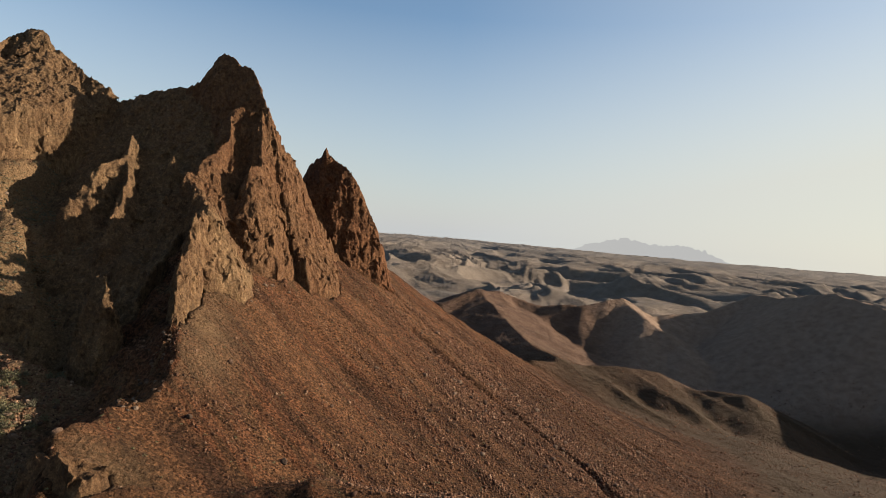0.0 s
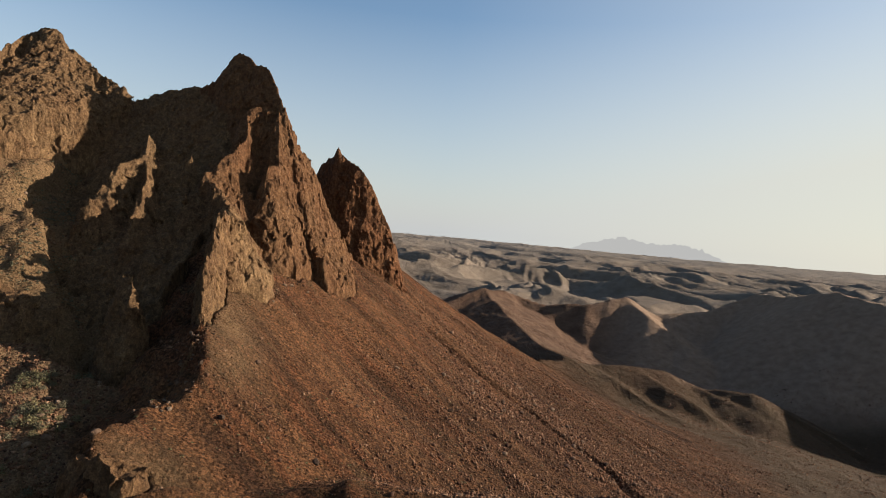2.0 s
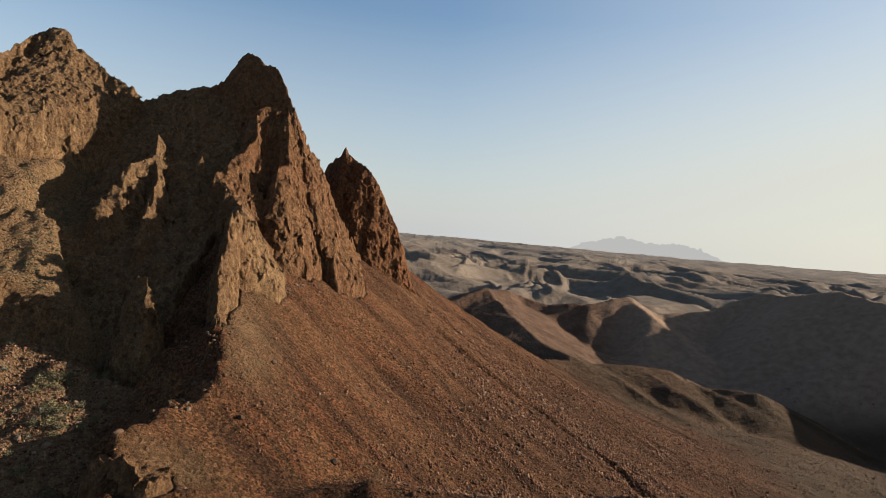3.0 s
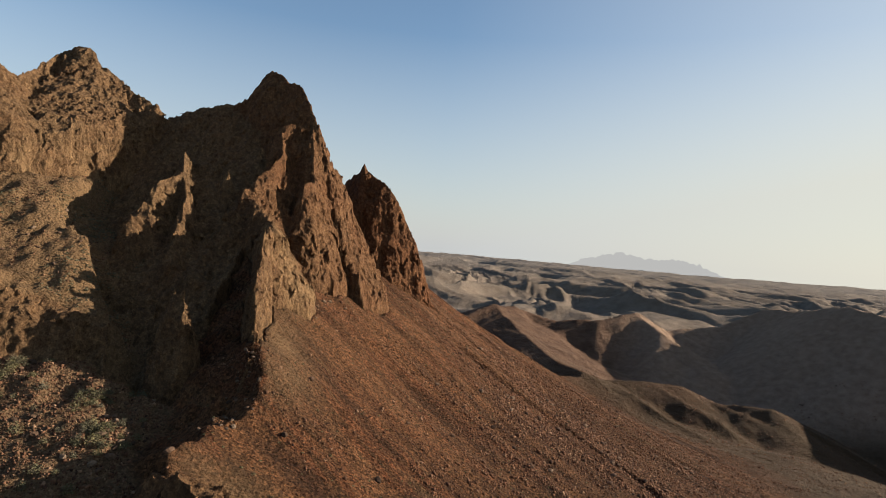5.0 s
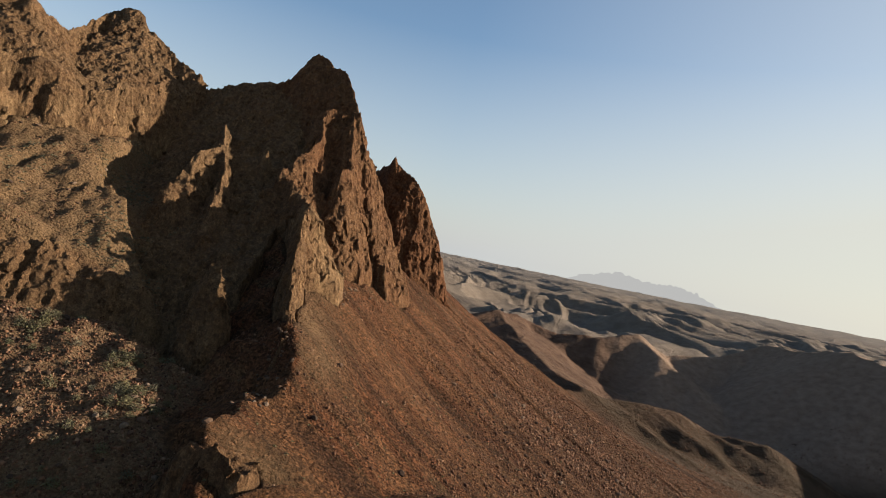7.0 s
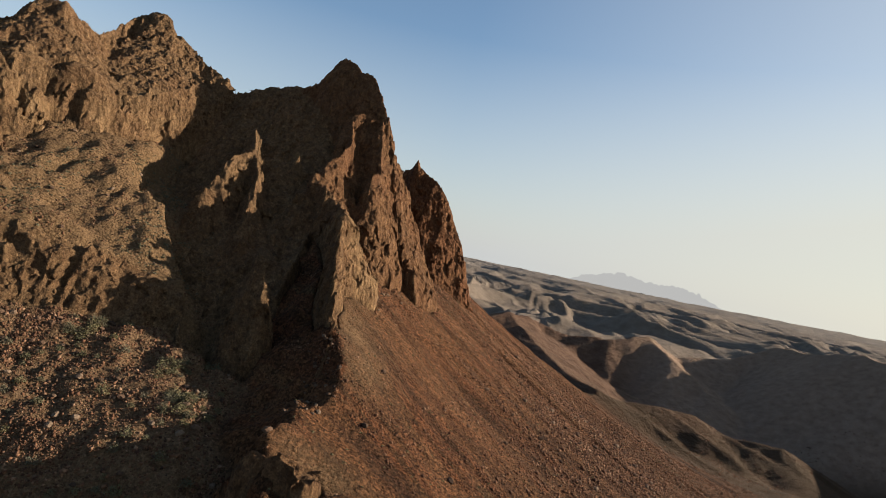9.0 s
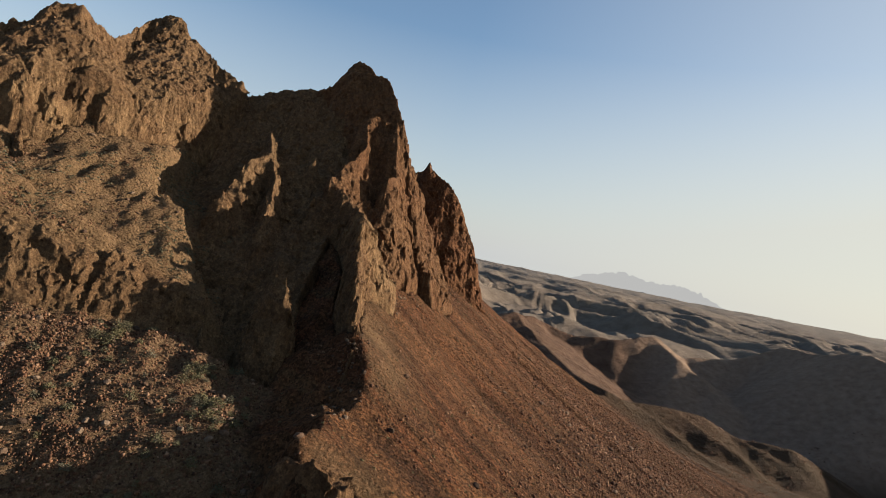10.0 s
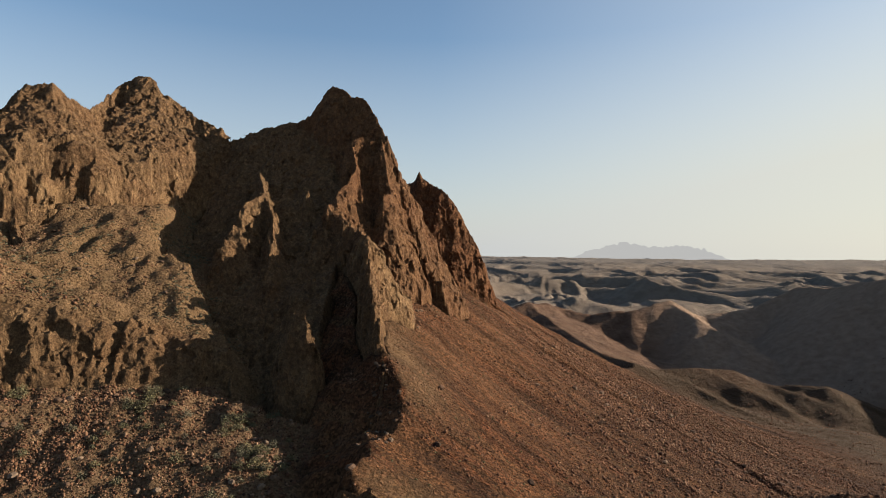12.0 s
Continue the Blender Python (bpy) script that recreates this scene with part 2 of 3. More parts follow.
    ux, uy = X + 110 * fbm(X / 420, Y / 420, octaves=3, seed=51), Y + 110 * fbm(X / 420, Y / 420, octaves=3, seed=52)
    crests = ridged(ux / 240, (uy + 0.3 * ux) / 220, octaves=4, seed=59, gain=0.45)
    rise = (46 - 0.011 * np.clip(X - 100, -400, 2400)) * step(900, 2500, Y)
    folds = ridged((ux + 0.4 * uy) / 105, uy / 120, octaves=3, seed=57, gain=0.5) * step(560, 820, Y)
    downs = -22 + 9 * folds * (1 - 0.55 * step(1100, 2500, Y)) + rise + 22 * crests * step(540, 820, Y) * (1 - 0.68 * step(1100, 2500, Y)) + 5 * vnoise(X / 700, Y / 600, seed=53) * step(900, 1500, Y)
    valley = valley * (1 - far) + downs * far
    hx, hy = X + 9 * fbm(X / 70, Y / 70, octaves=4, seed=61), Y + 9 * fbm(X / 70, Y / 70, octaves=4, seed=67)
    bend = 0.35 - 0.27 * step(180, 240, X)
    hills = ridge(FAR_RIDGE, 0.45, 0.62, X + bend * (hx - X), Y + bend * (hy - Y)) + (2.2 - 1.2 * step(180, 240, X)) * gully
    for line, l, r in ((NEAR_SPUR, 0.35, 0.35), (KNOB_SPUR, 0.5, 0.5), (LOW_HILLS, 0.42, 0.5), (LOW_SPUR, 0.5, 0.5), (LOW_SPUR_TWO, 0.5, 0.5), (LOW_SPUR_THREE, 0.5, 0.5), (LOW_HILLS_TWO, 0.42, 0.52)):
        hills = smax(hills, ridge(line, l, r, X + 0.22 * (hx - X), Y + 0.22 * (hy - Y)) + 0.6 * gully, 2.5)
    rough = ridged(X / 34, Y / 34, octaves=4, seed=63) * step(215, 300, Y) * (1 - step(650, 900, Y)) * (1 - 0.65 * step(150, 215, X))
    H = smax(valley, hills, 6.0) + 0.9 * rough
    H = smax(H, scree, 9.0)
    H = smax(H, west, 1.5)
    near = ridge(NEAR_RIDGE, 0.45, 0.42, X + 2.2 * wx, Y + 2.2 * wy) + 0.9 * wx
    H = smax(H, near, 1.2)
    soil = H
    # rock
    ribs = ridged(X / 7.5, Y / 7.5, octaves=2, seed=71)
    flutes = ridged(Xr / 2.6, Yr / 2.6, octaves=2, seed=73)
    foot = np.interp(X, [-230, -160, -139, -128, -119, -114, -108, -104, -98, -85, -70], [114, 123, 134, 141, 147.5, 154, 165, 170, 173, 174, 175])
    q = 0.85 * (Yr - foot) + 0.15 * flutes + 1.5 * ribs - 0.3
    wall = np.interp(X, [-140, -115], [91, 88.5]) + np.interp(q, [-20, -6, -0.5, 0.5, 3.5, 7, 14, 24, 30, 38, 60], [-400, -40, -2, 2, 12, 16.5, 31, 36, 40, 47, 52])
    cap = ridge(MAIN_CREST, 2.3, 2.2, X + 0.5 * wx, Y + 0.5 * wy, 0.76) + 0.7 * ribs + 0.4
    wall = wall + 1.2 * np.sin(wall * 0.8 + 3.0 * wx)
    main = np.minimum(wall, cap) - 40 * np.maximum(0, X + 77)
    slab = np.interp(Yr, [116, 133, 146, 163, 170, 180, 186, 200], [44, 66, 74.5, 91.5, 98.5, 112.5, 117.5, 113]) + 1.0 * ribs + 0.2 * flutes
    slab = slab - 0.3 * np.maximum(0, -88 - X) - 1.5 * np.maximum(0, -104 - X) - 4 * np.maximum(0, X + 64) - 4 * np.maximum(0, 118 - Y) - 4 * np.maximum(0, Y - 198)
    main = np.maximum(main, slab)
    peak = np.maximum(ridge(PEAK_CREST[:6], 1.9, 2.5, Xr, Yr), ridge(PEAK_CREST[5:], 2.6, 3.9, Xr, Yr))
    peak = smax(peak, smax(ridge(ARETE[:5], 2.5, 2.5, Xr, Yr), ridge(ARETE[3:], 0.62, 2.2, Xr, Yr, 1.4), 1.0), 1.0) - 0.6
    peak = smax(peak, ridge(PROW, 2.9, 3.6, Xr, Yr, 1.2) + 0.8 * flutes + 0.5 * ribs - 0.3, 0.8)
    peak = smax(peak, ridge(EAST_EDGE, 1.9, 3.6, Xr, Yr) - 0.6, 1.0)
    peak = smax(peak, ridge(FACE_RIM, 3.0, 2.6, X + 1.2 * wx, Y + 1.2 * wy), 1.0)
    peak = smax(peak, ridge(BUTTRESS, 2.4, 2.6, X + 0.9 * wx, Y + 0.9 * wy), 1.5)
    d = peak - soil
    peak = peak + (0.8 * ribs - 0.2) * step(2, 9, d)
    d = peak - soil + 0.3 * flutes
    peak = soil + d * step(0.8, 3.2, d)
    pin = ridge(PINNACLE, 2.6, 2.9, X + 0.8 * wx, Y + 0.8 * wy) + 0.8 * ribs - 0.6
    spur = smax(ridge(SPUR, 2.1, 2.7, X + 0.7 * wx, Y + 0.7 * wy), ridge(SPUR_TWO, 2.0, 2.7, X + 0.7 * wx, Y + 0.7 * wy), 0.4)
    spur = np.maximum(spur, ridge(NUB, 3.4, 3.4, Xr, Yr))
    spur = smax(spur, ridge(OUTCROP, 3.4, 4.0, X + 0.6 * wx, Y + 0.6 * wy), 0.8) + 0.6 * ribs
    rib = ridge(LEFT_RIB, 2.1, 2.1, Xr, Yr) + 1.2 * ribs
    knoll = ridge(KNOLL, 0.3, 1.8, X + 1.3 * wx, Y + 1.3 * wy) + 0.6 * ribs - 0.4
    knoll = knoll - 25 * np.maximum(0, np.sqrt(((X + 47.2) / 6.4) ** 2 + ((Y - 76.3) / 4.0) ** 2) - 0.85)
    kinds = np.stack([soil, main, peak, pin, spur, rib, knoll])
    which = kinds.argmax(0)
    top = np.maximum(np.maximum(np.maximum(main, peak), np.maximum(pin, knoll)), np.maximum(spur, rib))
    H = smax(soil, top, 0.5)
    rock = step(0.05, 1.2, top - soil)
    band = step(-0.5, 1.0, s) * (1 - step(5.5, 9.0, s)) * (X < xc - 1) * (X > -260) * (Y > 100) * (1 - step(brink, brink + 5, X))
    rock = np.maximum(rock, band)
    rust = step(-3, 3, scree - west) * step(0, 8, scree - valley + 6) * (1 - step(90, 190, X)) * (1 - step(250, 330, Y))
    tan = step(-2, 2, west - scree) * (1 - step(190, 260, Y)) * (1 - step(-30, 10, X))
    rubble = tan * (1 - step(-4, 2, s)) * step(60, 75, Y)
    bleached = np.exp(-((X - crest_x(Y) - 3.5) / 8) ** 2) * step(94, 104, Y) * (1 - step(150, 168, Y)) + np.exp(-((X + 43) / 6.5) ** 2 - ((Y - 79) / 4) ** 2)
    bleached = np.clip(bleached, 0, 1) * (0.65 + 0.6 * wy) * (X > xc)
    tan, rust = np.maximum(tan, np.clip(bleached, 0, 1)), rust * (1 - np.clip(bleached, 0, 0.85))
    return H, rock, rust, which, band, tan, rubble


# ---- materials ----
def material(name):
    m = bpy.data.materials.new(name)
    m.use_nodes = True
    return m, m.node_tree, m.node_tree.nodes["Principled BSDF"]


def node(tree, kind, **inputs):
    n = tree.nodes.new(kind)
    for key, value in inputs.items():
        n.inputs[key.replace("_", " ")].default_value = value
    return n


def texture(tree, coords, scale, detail=6.0, rough=0.6, stretch=None):
    n = node(tree, "ShaderNodeTexNoise", Scale=scale, Detail=detail, Roughness=rough)
    if stretch:
        m = tree.nodes.new("ShaderNodeMapping")
        m.inputs["Scale"].default_value = stretch
        tree.links.new(coords, m.inputs[0])
        coords = m.outputs[0]
    tree.links.new(coords, n.inputs["Vector"])
    return n.outputs["Fac"]


def ramp(tree, value, stops):
    n = tree.nodes.new("ShaderNodeValToRGB")
    while len(n.color_ramp.elements) < len(stops):
        n.color_ramp.elements.new(0.5)
    for el, (p, c) in zip(n.color_ramp.elements, stops):
        el.position, el.color = p, (*c, 1)
    tree.links.new(value, n.inputs[0])
    return n.outputs[0]


def mix(tree, fac, p, q, blend="MIX"):
    n = tree.nodes.new("ShaderNodeMix")
    n.data_type, n.blend_type = "RGBA", blend
    for sock, v in ((n.inputs[0], fac), (n.inputs[6], p), (n.inputs[7], q)):
        if isinstance(v, bpy.types.NodeSocket):
            tree.links.new(v, sock)
        else:
            sock.default_value = v if isinstance(v, float) else (*v, 1)
    return n.outputs[2]


def attribute(tree, name):
    n = tree.nodes.new("ShaderNodeAttribute")
    n.attribute_name = name
    return n.outputs["Fac"]


def bump(tree, bsdf, height, strength, distance):
    n = node(tree, "ShaderNodeBump", Strength=strength, Distance=distance)
    tree.links.new(height, n.inputs["Height"])
    tree.links.new(n.outputs[0], bsdf.inputs["Normal"])


def place(tree):
    return tree.nodes.new("ShaderNodeNewGeometry").outputs["Position"]


def pebbles(tree, coords, scale):
    v = node(tree, "ShaderNodeTexVoronoi", Scale=scale)
    tree.links.new(coords, v.inputs["Vector"])
    return v


def ground_material():
    m, t, b = material("dry_ground")
    p = place(t)
    fine = texture(t, p, 1.3, 9, 0.75)
    broad = texture(t, p, 0.05, 5, 0.6)
    patch = texture(t, p, 0.22, 6, 0.6)
    turn = t.nodes.new("ShaderNodeMapping")
    turn.inputs["Rotation"].default_value = (0, 0, radians(35))
    t.links.new(p, turn.inputs[0])
    streak = texture(t, turn.outputs[0], 0.3, 7, 0.6, (0.07, 1.0, 0.3))
    lanes = texture(t, turn.outputs[0], 0.10, 4, 0.5, (0.10, 1.0, 0.3))
    stone = pebbles(t, p, 2.4)
    grey = t.nodes.new("ShaderNodeSeparateColor")
    t.links.new(stone.outputs["Color"], grey.inputs[0])
    olive = ramp(t, fine, [(0.3, (0.065, 0.041, 0.021)), (0.55, (0.143, 0.092, 0.049)), (0.75, (0.211, 0.139, 0.077))])
    olive = mix(t, ramp(t, patch, [(0.50, (0, 0, 0)), (0.70, (0.5, 0.5, 0.5))]), olive, (0.078, 0.055, 0.028))
    red = ramp(t, streak, [(0.36, (0.040, 0.020, 0.011)), (0.45, (0.055, 0.030, 0.015)), (0.54, (0.085, 0.037, 0.018)), (0.66, (0.073, 0.045, 0.023))])
    red = mix(t, ramp(t, lanes, [(0.46, (0, 0, 0)), (0.58, (0.75, 0.75, 0.75))]), red, (0.097, 0.051, 0.025))
    red = mix(t, ramp(t, texture(t, turn.outputs[0], 0.16, 5, 0.55, (0.10, 1.0, 0.3)), [(0.52, (0, 0, 0)), (0.62, (0.5, 0.5, 0.5))]), red, (0.030, 0.016, 0.010))
    red = mix(t, 0.6, red, ramp(t, fine, [(0.30, (0.35, 0.33, 0.32)), (0.5, (1.0, 0.98, 0.96)), (0.70, (1.7, 1.66, 1.6))]), "MULTIPLY")
    red = mix(t, 0.85, red, ramp(t, grey.outputs[0], [(0.0, (0.35, 0.34, 0.33)), (0.5, (0.95, 0.93, 0.9)), (1.0, (1.7, 1.6, 1.5))]), "MULTIPLY")
    # far ground, its colour greyed and lightened to stand in for haze
    hazed_sand = ramp(t, broad, [(0.35, (0.112, 0.092, 0.072)), (0.6, (0.148, 0.122, 0.098))])
    hazed_sand = mix(t, attribute(t, "pale"), hazed_sand, (0.14, 0.13, 0.118))
    plain = ramp(t, fine, [(0.3, (0.025, 0.017, 0.010)), (0.55, (0.050, 0.035, 0.021)), (0.75, (0.074, 0.051, 0.033))])
    plain = mix(t, ramp(t, texture(t, p, 0.035, 5, 0.6), [(0.45, (0, 0, 0)), (0.65, (0.7, 0.7, 0.7))]), plain, (0.060, 0.037, 0.023))
    plain = mix(t, attribute(t, "hill"), plain, ramp(t, texture(t, p, 0.09, 6, 0.65), [(0.35, (0.062, 0.038, 0.025)), (0.6, (0.105, 0.066, 0.045))]))
    # lighter colour over the shaded right-hand ridge, painted in for haze
    plain = mix(t, attribute(t, "haze_tint"), plain, ramp(t, patch, [(0.35, (0.155, 0.108, 0.076)), (0.65, (0.215, 0.152, 0.109))]))
    c = mix(t, attribute(t, "tan"), mix(t, attribute(t, "far"), plain, hazed_sand), olive)
    rubble = ramp(t, grey.outputs[0], [(0.0, (0.052, 0.033, 0.018)), (0.5, (0.116, 0.074, 0.042)), (1.0, (0.185, 0.124, 0.075))])
    rubble = mix(t, 0.5, rubble, ramp(t, fine, [(0.3, (0.045, 0.029, 0.016)), (0.7, (0.165, 0.108, 0.060))]))
    c = mix(t, attribute(t, "rubble"), c, rubble)
    red = mix(t, attribute(t, "gravel"), red, (0.58, 0.58, 0.61), "MULTIPLY")
    c = mix(t, attribute(t, "rust"), c, red)
    c = mix(t, 0.7, c, ramp(t, texture(t, p, 4.5, 4, 0.8), [(0.34, (0.45, 0.44, 0.43)), (0.5, (1.0, 1.0, 1.0)), (0.66, (1.55, 1.55, 1.52))]), "MULTIPLY")
    t.links.new(c, b.inputs["Base Color"])
    b.inputs["Roughness"].default_value = 0.95
    b.inputs["Specular IOR Level"].default_value = 0.08
    b2 = node(t, "ShaderNodeBump", Strength=0.7, Distance=4.0)
    t.links.new(patch, b2.inputs["Height"])
    lump = t.nodes.new("ShaderNodeMath")
    lump.operation = "MULTIPLY"
    t.links.new(pebbles(t, p, 1.7).outputs["Distance"], lump.inputs[0])
    lump.inputs[1].default_value = -0.7
    add = t.nodes.new("ShaderNodeMath")
    t.links.new(lump.outputs[0], add.inputs[0])
    t.links.new(texture(t, p, 2.2, 10, 0.75), add.inputs[1])
    bump(t, b, add.outputs[0], 1.0, 0.6)
    fine_bump = b.inputs["Normal"].links[0].from_node
    t.links.new(b2.outputs[0], fine_bump.inputs["Normal"])
    return m


def rock_material():
    m, t, b = material("weathered_rock")
    p = place(t)
    fine = texture(t, p, 1.5, 12, 0.78)
    columns = texture(t, p, 0.6, 8, 0.68, (1.0, 1.0, 0.38))
    broad = texture(t, p, 0.06, 4, 0.6)
    c = ramp(t, columns, [(0.30, (0.031, 0.019, 0.011)), (0.46, (0.088, 0.055, 0.029)), (0.60, (0.144, 0.094, 0.051)), (0.74, (0.292, 0.201, 0.113))])
    c = mix(t, 0.55, c, ramp(t, fine, [(0.36, (0.029, 0.017, 0.011)), (0.5, (0.103, 0.065, 0.034)), (0.68, (0.214, 0.143, 0.078))]))
    c = mix(t, ramp(t, broad, [(0.42, (0, 0, 0)), (0.7, (0.35, 0.35, 0.35))]), c, (0.103, 0.050, 0.025))
    info = pebbles(t, p, 1.2)
    chips = t.nodes.new("ShaderNodeSeparateColor")
    t.links.new(info.outputs["Color"], chips.inputs[0])
    c = mix(t, 0.8, c, ramp(t, chips.outputs[0], [(0.0, (0.7, 0.7, 0.7)), (1.0, (1.3, 1.27, 1.22))]), "MULTIPLY")
    c = mix(t, 0.65, c, ramp(t, texture(t, p, 3.4, 4, 0.8), [(0.36, (0.42, 0.41, 0.40)), (0.5, (1.0, 1.0, 1.0)), (0.64, (1.6, 1.58, 1.54))]), "MULTIPLY")
    c = mix(t, attribute(t, "red"), c, (0.88, 0.62, 0.53), "MULTIPLY")
    c = mix(t, attribute(t, "cream"), c, ramp(t, columns, [(0.32, (0.091, 0.055, 0.027)), (0.5, (0.273, 0.176, 0.089)), (0.7, (0.383, 0.267, 0.143))]))
    t.links.new(c, b.inputs["Base Color"])
    b.inputs["Roughness"].default_value = 0.9
    b.inputs["Specular IOR Level"].default_value = 0.1
    add = t.nodes.new("ShaderNodeMath")
    add.operation = "ADD"
    t.links.new(fine, add.inputs[0])
    t.links.new(columns, add.inputs[1])
    bump(t, b, add.outputs[0], 1.0, 0.9)
    return m


def stone_material():
    m, t, b = material("loose_stone")
    geo = t.nodes.new("ShaderNodeNewGeometry")
    c = ramp(t, geo.outputs["Random Per Island"], [(0.0, (0.034, 0.019, 0.013)), (0.4, (0.092, 0.047, 0.027)), (0.85, (0.142, 0.078, 0.045)), (1.0, (0.20, 0.130, 0.084))])
    fine = texture(t, geo.outputs["Position"], 3.0, 6, 0.7)
    c = mix(t, 0.6, c, ramp(t, fine, [(0.3, (0.5, 0.5, 0.5)), (0.7, (1.3, 1.3, 1.3))]), "MULTIPLY")
    t.links.new(c, b.inputs["Base Color"])
    b.inputs["Roughness"].default_value = 0.9
    b.inputs["Specular IOR Level"].default_value = 0.1
    bump(t, b, fine, 0.6, 0.1)
    return m


def boulder_material():
    m, t, b = material("boulder_rock")
    info = t.nodes.new("ShaderNodeObjectInfo")
    c = ramp(t, info.outputs["Random"], [(0.0, (0.040, 0.028, 0.020)), (0.5, (0.085, 0.054, 0.036)), (1.0, (0.14, 0.105, 0.075))])
    fine = texture(t, place(t), 2.2, 8, 0.7)
    c = mix(t, 0.7, c, ramp(t, fine, [(0.3, (0.4, 0.4, 0.4)), (0.7, (1.35, 1.3, 1.25))]), "MULTIPLY")
    t.links.new(c, b.inputs["Base Color"])
    b.inputs["Roughness"].default_value = 0.9
    b.inputs["Specular IOR Level"].default_value = 0.1
    bump(t, b, fine, 0.8, 0.2)
    return m


def leaf_material():
    m, t, b = material("dusty_leaves")
    geo = t.nodes.new("ShaderNodeNewGeometry")
    info = t.nodes.new("ShaderNodeObjectInfo")
    green = ramp(t, info.outputs["Random"], [(0.0, (0.066, 0.061, 0.034)), (0.6, (0.064, 0.062, 0.024)), (1.0, (0.090, 0.077, 0.028))])
    c = mix(t, 0.6, green, ramp(t, geo.outputs["Random Per Island"], [(0.0, (0.5, 0.5, 0.5)), (1.0, (1.4, 1.4, 1.4))]), "MULTIPLY")
    t.links.new(c, b.inputs["Base Color"])
    b.inputs["Roughness"].default_value = 0.8
    return m


def twig_material():
    m, t, b = material("dry_twigs")
    c = ramp(t, texture(t, place(t), 9.0, 4, 0.6), [(0.3, (0.05, 0.035, 0.022)), (0.7, (0.12, 0.09, 0.06))])
    t.links.new(c, b.inputs["Base Color"])
    b.inputs["Roughness"].default_value = 0.9
    return m


GROUND, ROCK, STONE, BOULDER, LEAF, TWIG = ground_material(), rock_material(), stone_material(), boulder_material(), leaf_material(), twig_material()


# ---- the sheet of land ----
def spread(lo, fine_lo, fine_hi, hi, size, growth, behind):
    mid = np.arange(fine_lo, fine_hi + size, size)
    up, d = [], size
    v = mid[-1]
    while v < hi:
        d *= growth
        v += d
        up.append(v)
    down, d = [], size
    v = mid[0]
    while v > lo:
        d *= behind
        v -= d
        down.append(v)
    return np.concatenate([down[::-1], mid, up])


GX = spread(-4600, -156, 45, 4600, 0.7, 1.011, 1.07)
GY = spread(-1500, 62, 226, 4700, 0.7, 1.009, 1.06)
X, Y = np.meshgrid(GX, GY)
H, rock, rust, which, band, tan, rubble = land(X, Y)


def grid_quads(rows, cols):
    idx = np.arange(rows * cols, dtype=np.int32).reshape(rows, cols)
    return np.stack([idx[:-1, :-1], idx[:-1, 1:], idx[1:, 1:], idx[1:, :-1]], -1).reshape(-1, 4)


def sheet_object(name, verts, faces, mat, attributes, smooth):
    used, local = np.unique(faces, return_inverse=True)
    me = bpy.data.meshes.new(name)
    me.vertices.add(len(used))
    me.vertices.foreach_set("co", verts[used].astype(np.float32).ravel())
    me.loops.add(faces.size)
    me.loops.foreach_set("vertex_index", local.reshape(-1).astype(np.int32))
    me.polygons.add(len(faces))
    me.polygons.foreach_set("loop_start", np.arange(0, faces.size, 4, dtype=np.int32))
    me.polygons.foreach_set("loop_total", np.full(len(faces), 4, np.int32))
    me.update(calc_edges=True)
    for key, values in attributes.items():
        at = me.attributes.new(key, "FLOAT", "POINT")
        at.data.foreach_set("value", values.reshape(-1)[used].astype(np.float32))
    me.polygons.foreach_set("use_smooth", np.full(len(faces), smooth, bool))
    me.materials.append(mat)
    return new(name, me)


sink = 1.8 * step(0.5, 1.0, rock) * ~((X < -58) & (Y > 197)) * np.minimum(np.hypot(np.hypot(np.gradient(H, GX, axis=1), np.gradient(H, GY, axis=0)), 1), 4)
verts = np.stack([X, Y, H - sink], -1).reshape(-1, 3)
quads = grid_quads(*X.shape)
gravel = step(-30, 22, X - 0.3 * (Y - 115)) * (0.55 + 0.45 * step(-0.4, 0.4, vnoise((0.57 * X + 0.82 * Y) / 5, (0.82 * X - 0.57 * Y) / 40, seed=177)))
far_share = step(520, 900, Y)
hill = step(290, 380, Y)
# where the haze colour covers the right-hand ridge
haze_tint = step(95, 150, X - 0.2 * (Y - 400)) * step(308, 345, Y + 0.6 * np.clip(X - 185, 0, 90))
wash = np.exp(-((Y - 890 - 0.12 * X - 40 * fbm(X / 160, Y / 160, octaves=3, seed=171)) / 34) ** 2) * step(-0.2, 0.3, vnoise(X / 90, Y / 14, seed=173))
# haze put into the colour past 1500 m, and the pale dry wash
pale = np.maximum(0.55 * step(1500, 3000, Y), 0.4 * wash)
ground = tagged(sheet_object("ground", verts, quads, GROUND, {"rust": rust, "far": far_share, "tan": tan, "pale": pale, "hill": hill, "haze_tint": haze_tint, "rubble": rubble, "gravel": gravel}, True),
                "dry desert ground with rust-red scree, valley and hills", "ground", kind="structure")

# bare rock: a solid with broken relief in all directions, skinned at less than a third of a metre
CELL = 0.3
HOLLOWS = ((-48.2, 73.6, 44.2, 0.8), (-45.8, 73.4, 44.0, 0.7), (-44.4, 73.4, 44.0, 0.4))
LOW = np.array([-165.0, 68.0, 28.0])
COUNT = (np.array([151.0, 168.0, 110.0]) / CELL).astype(int)


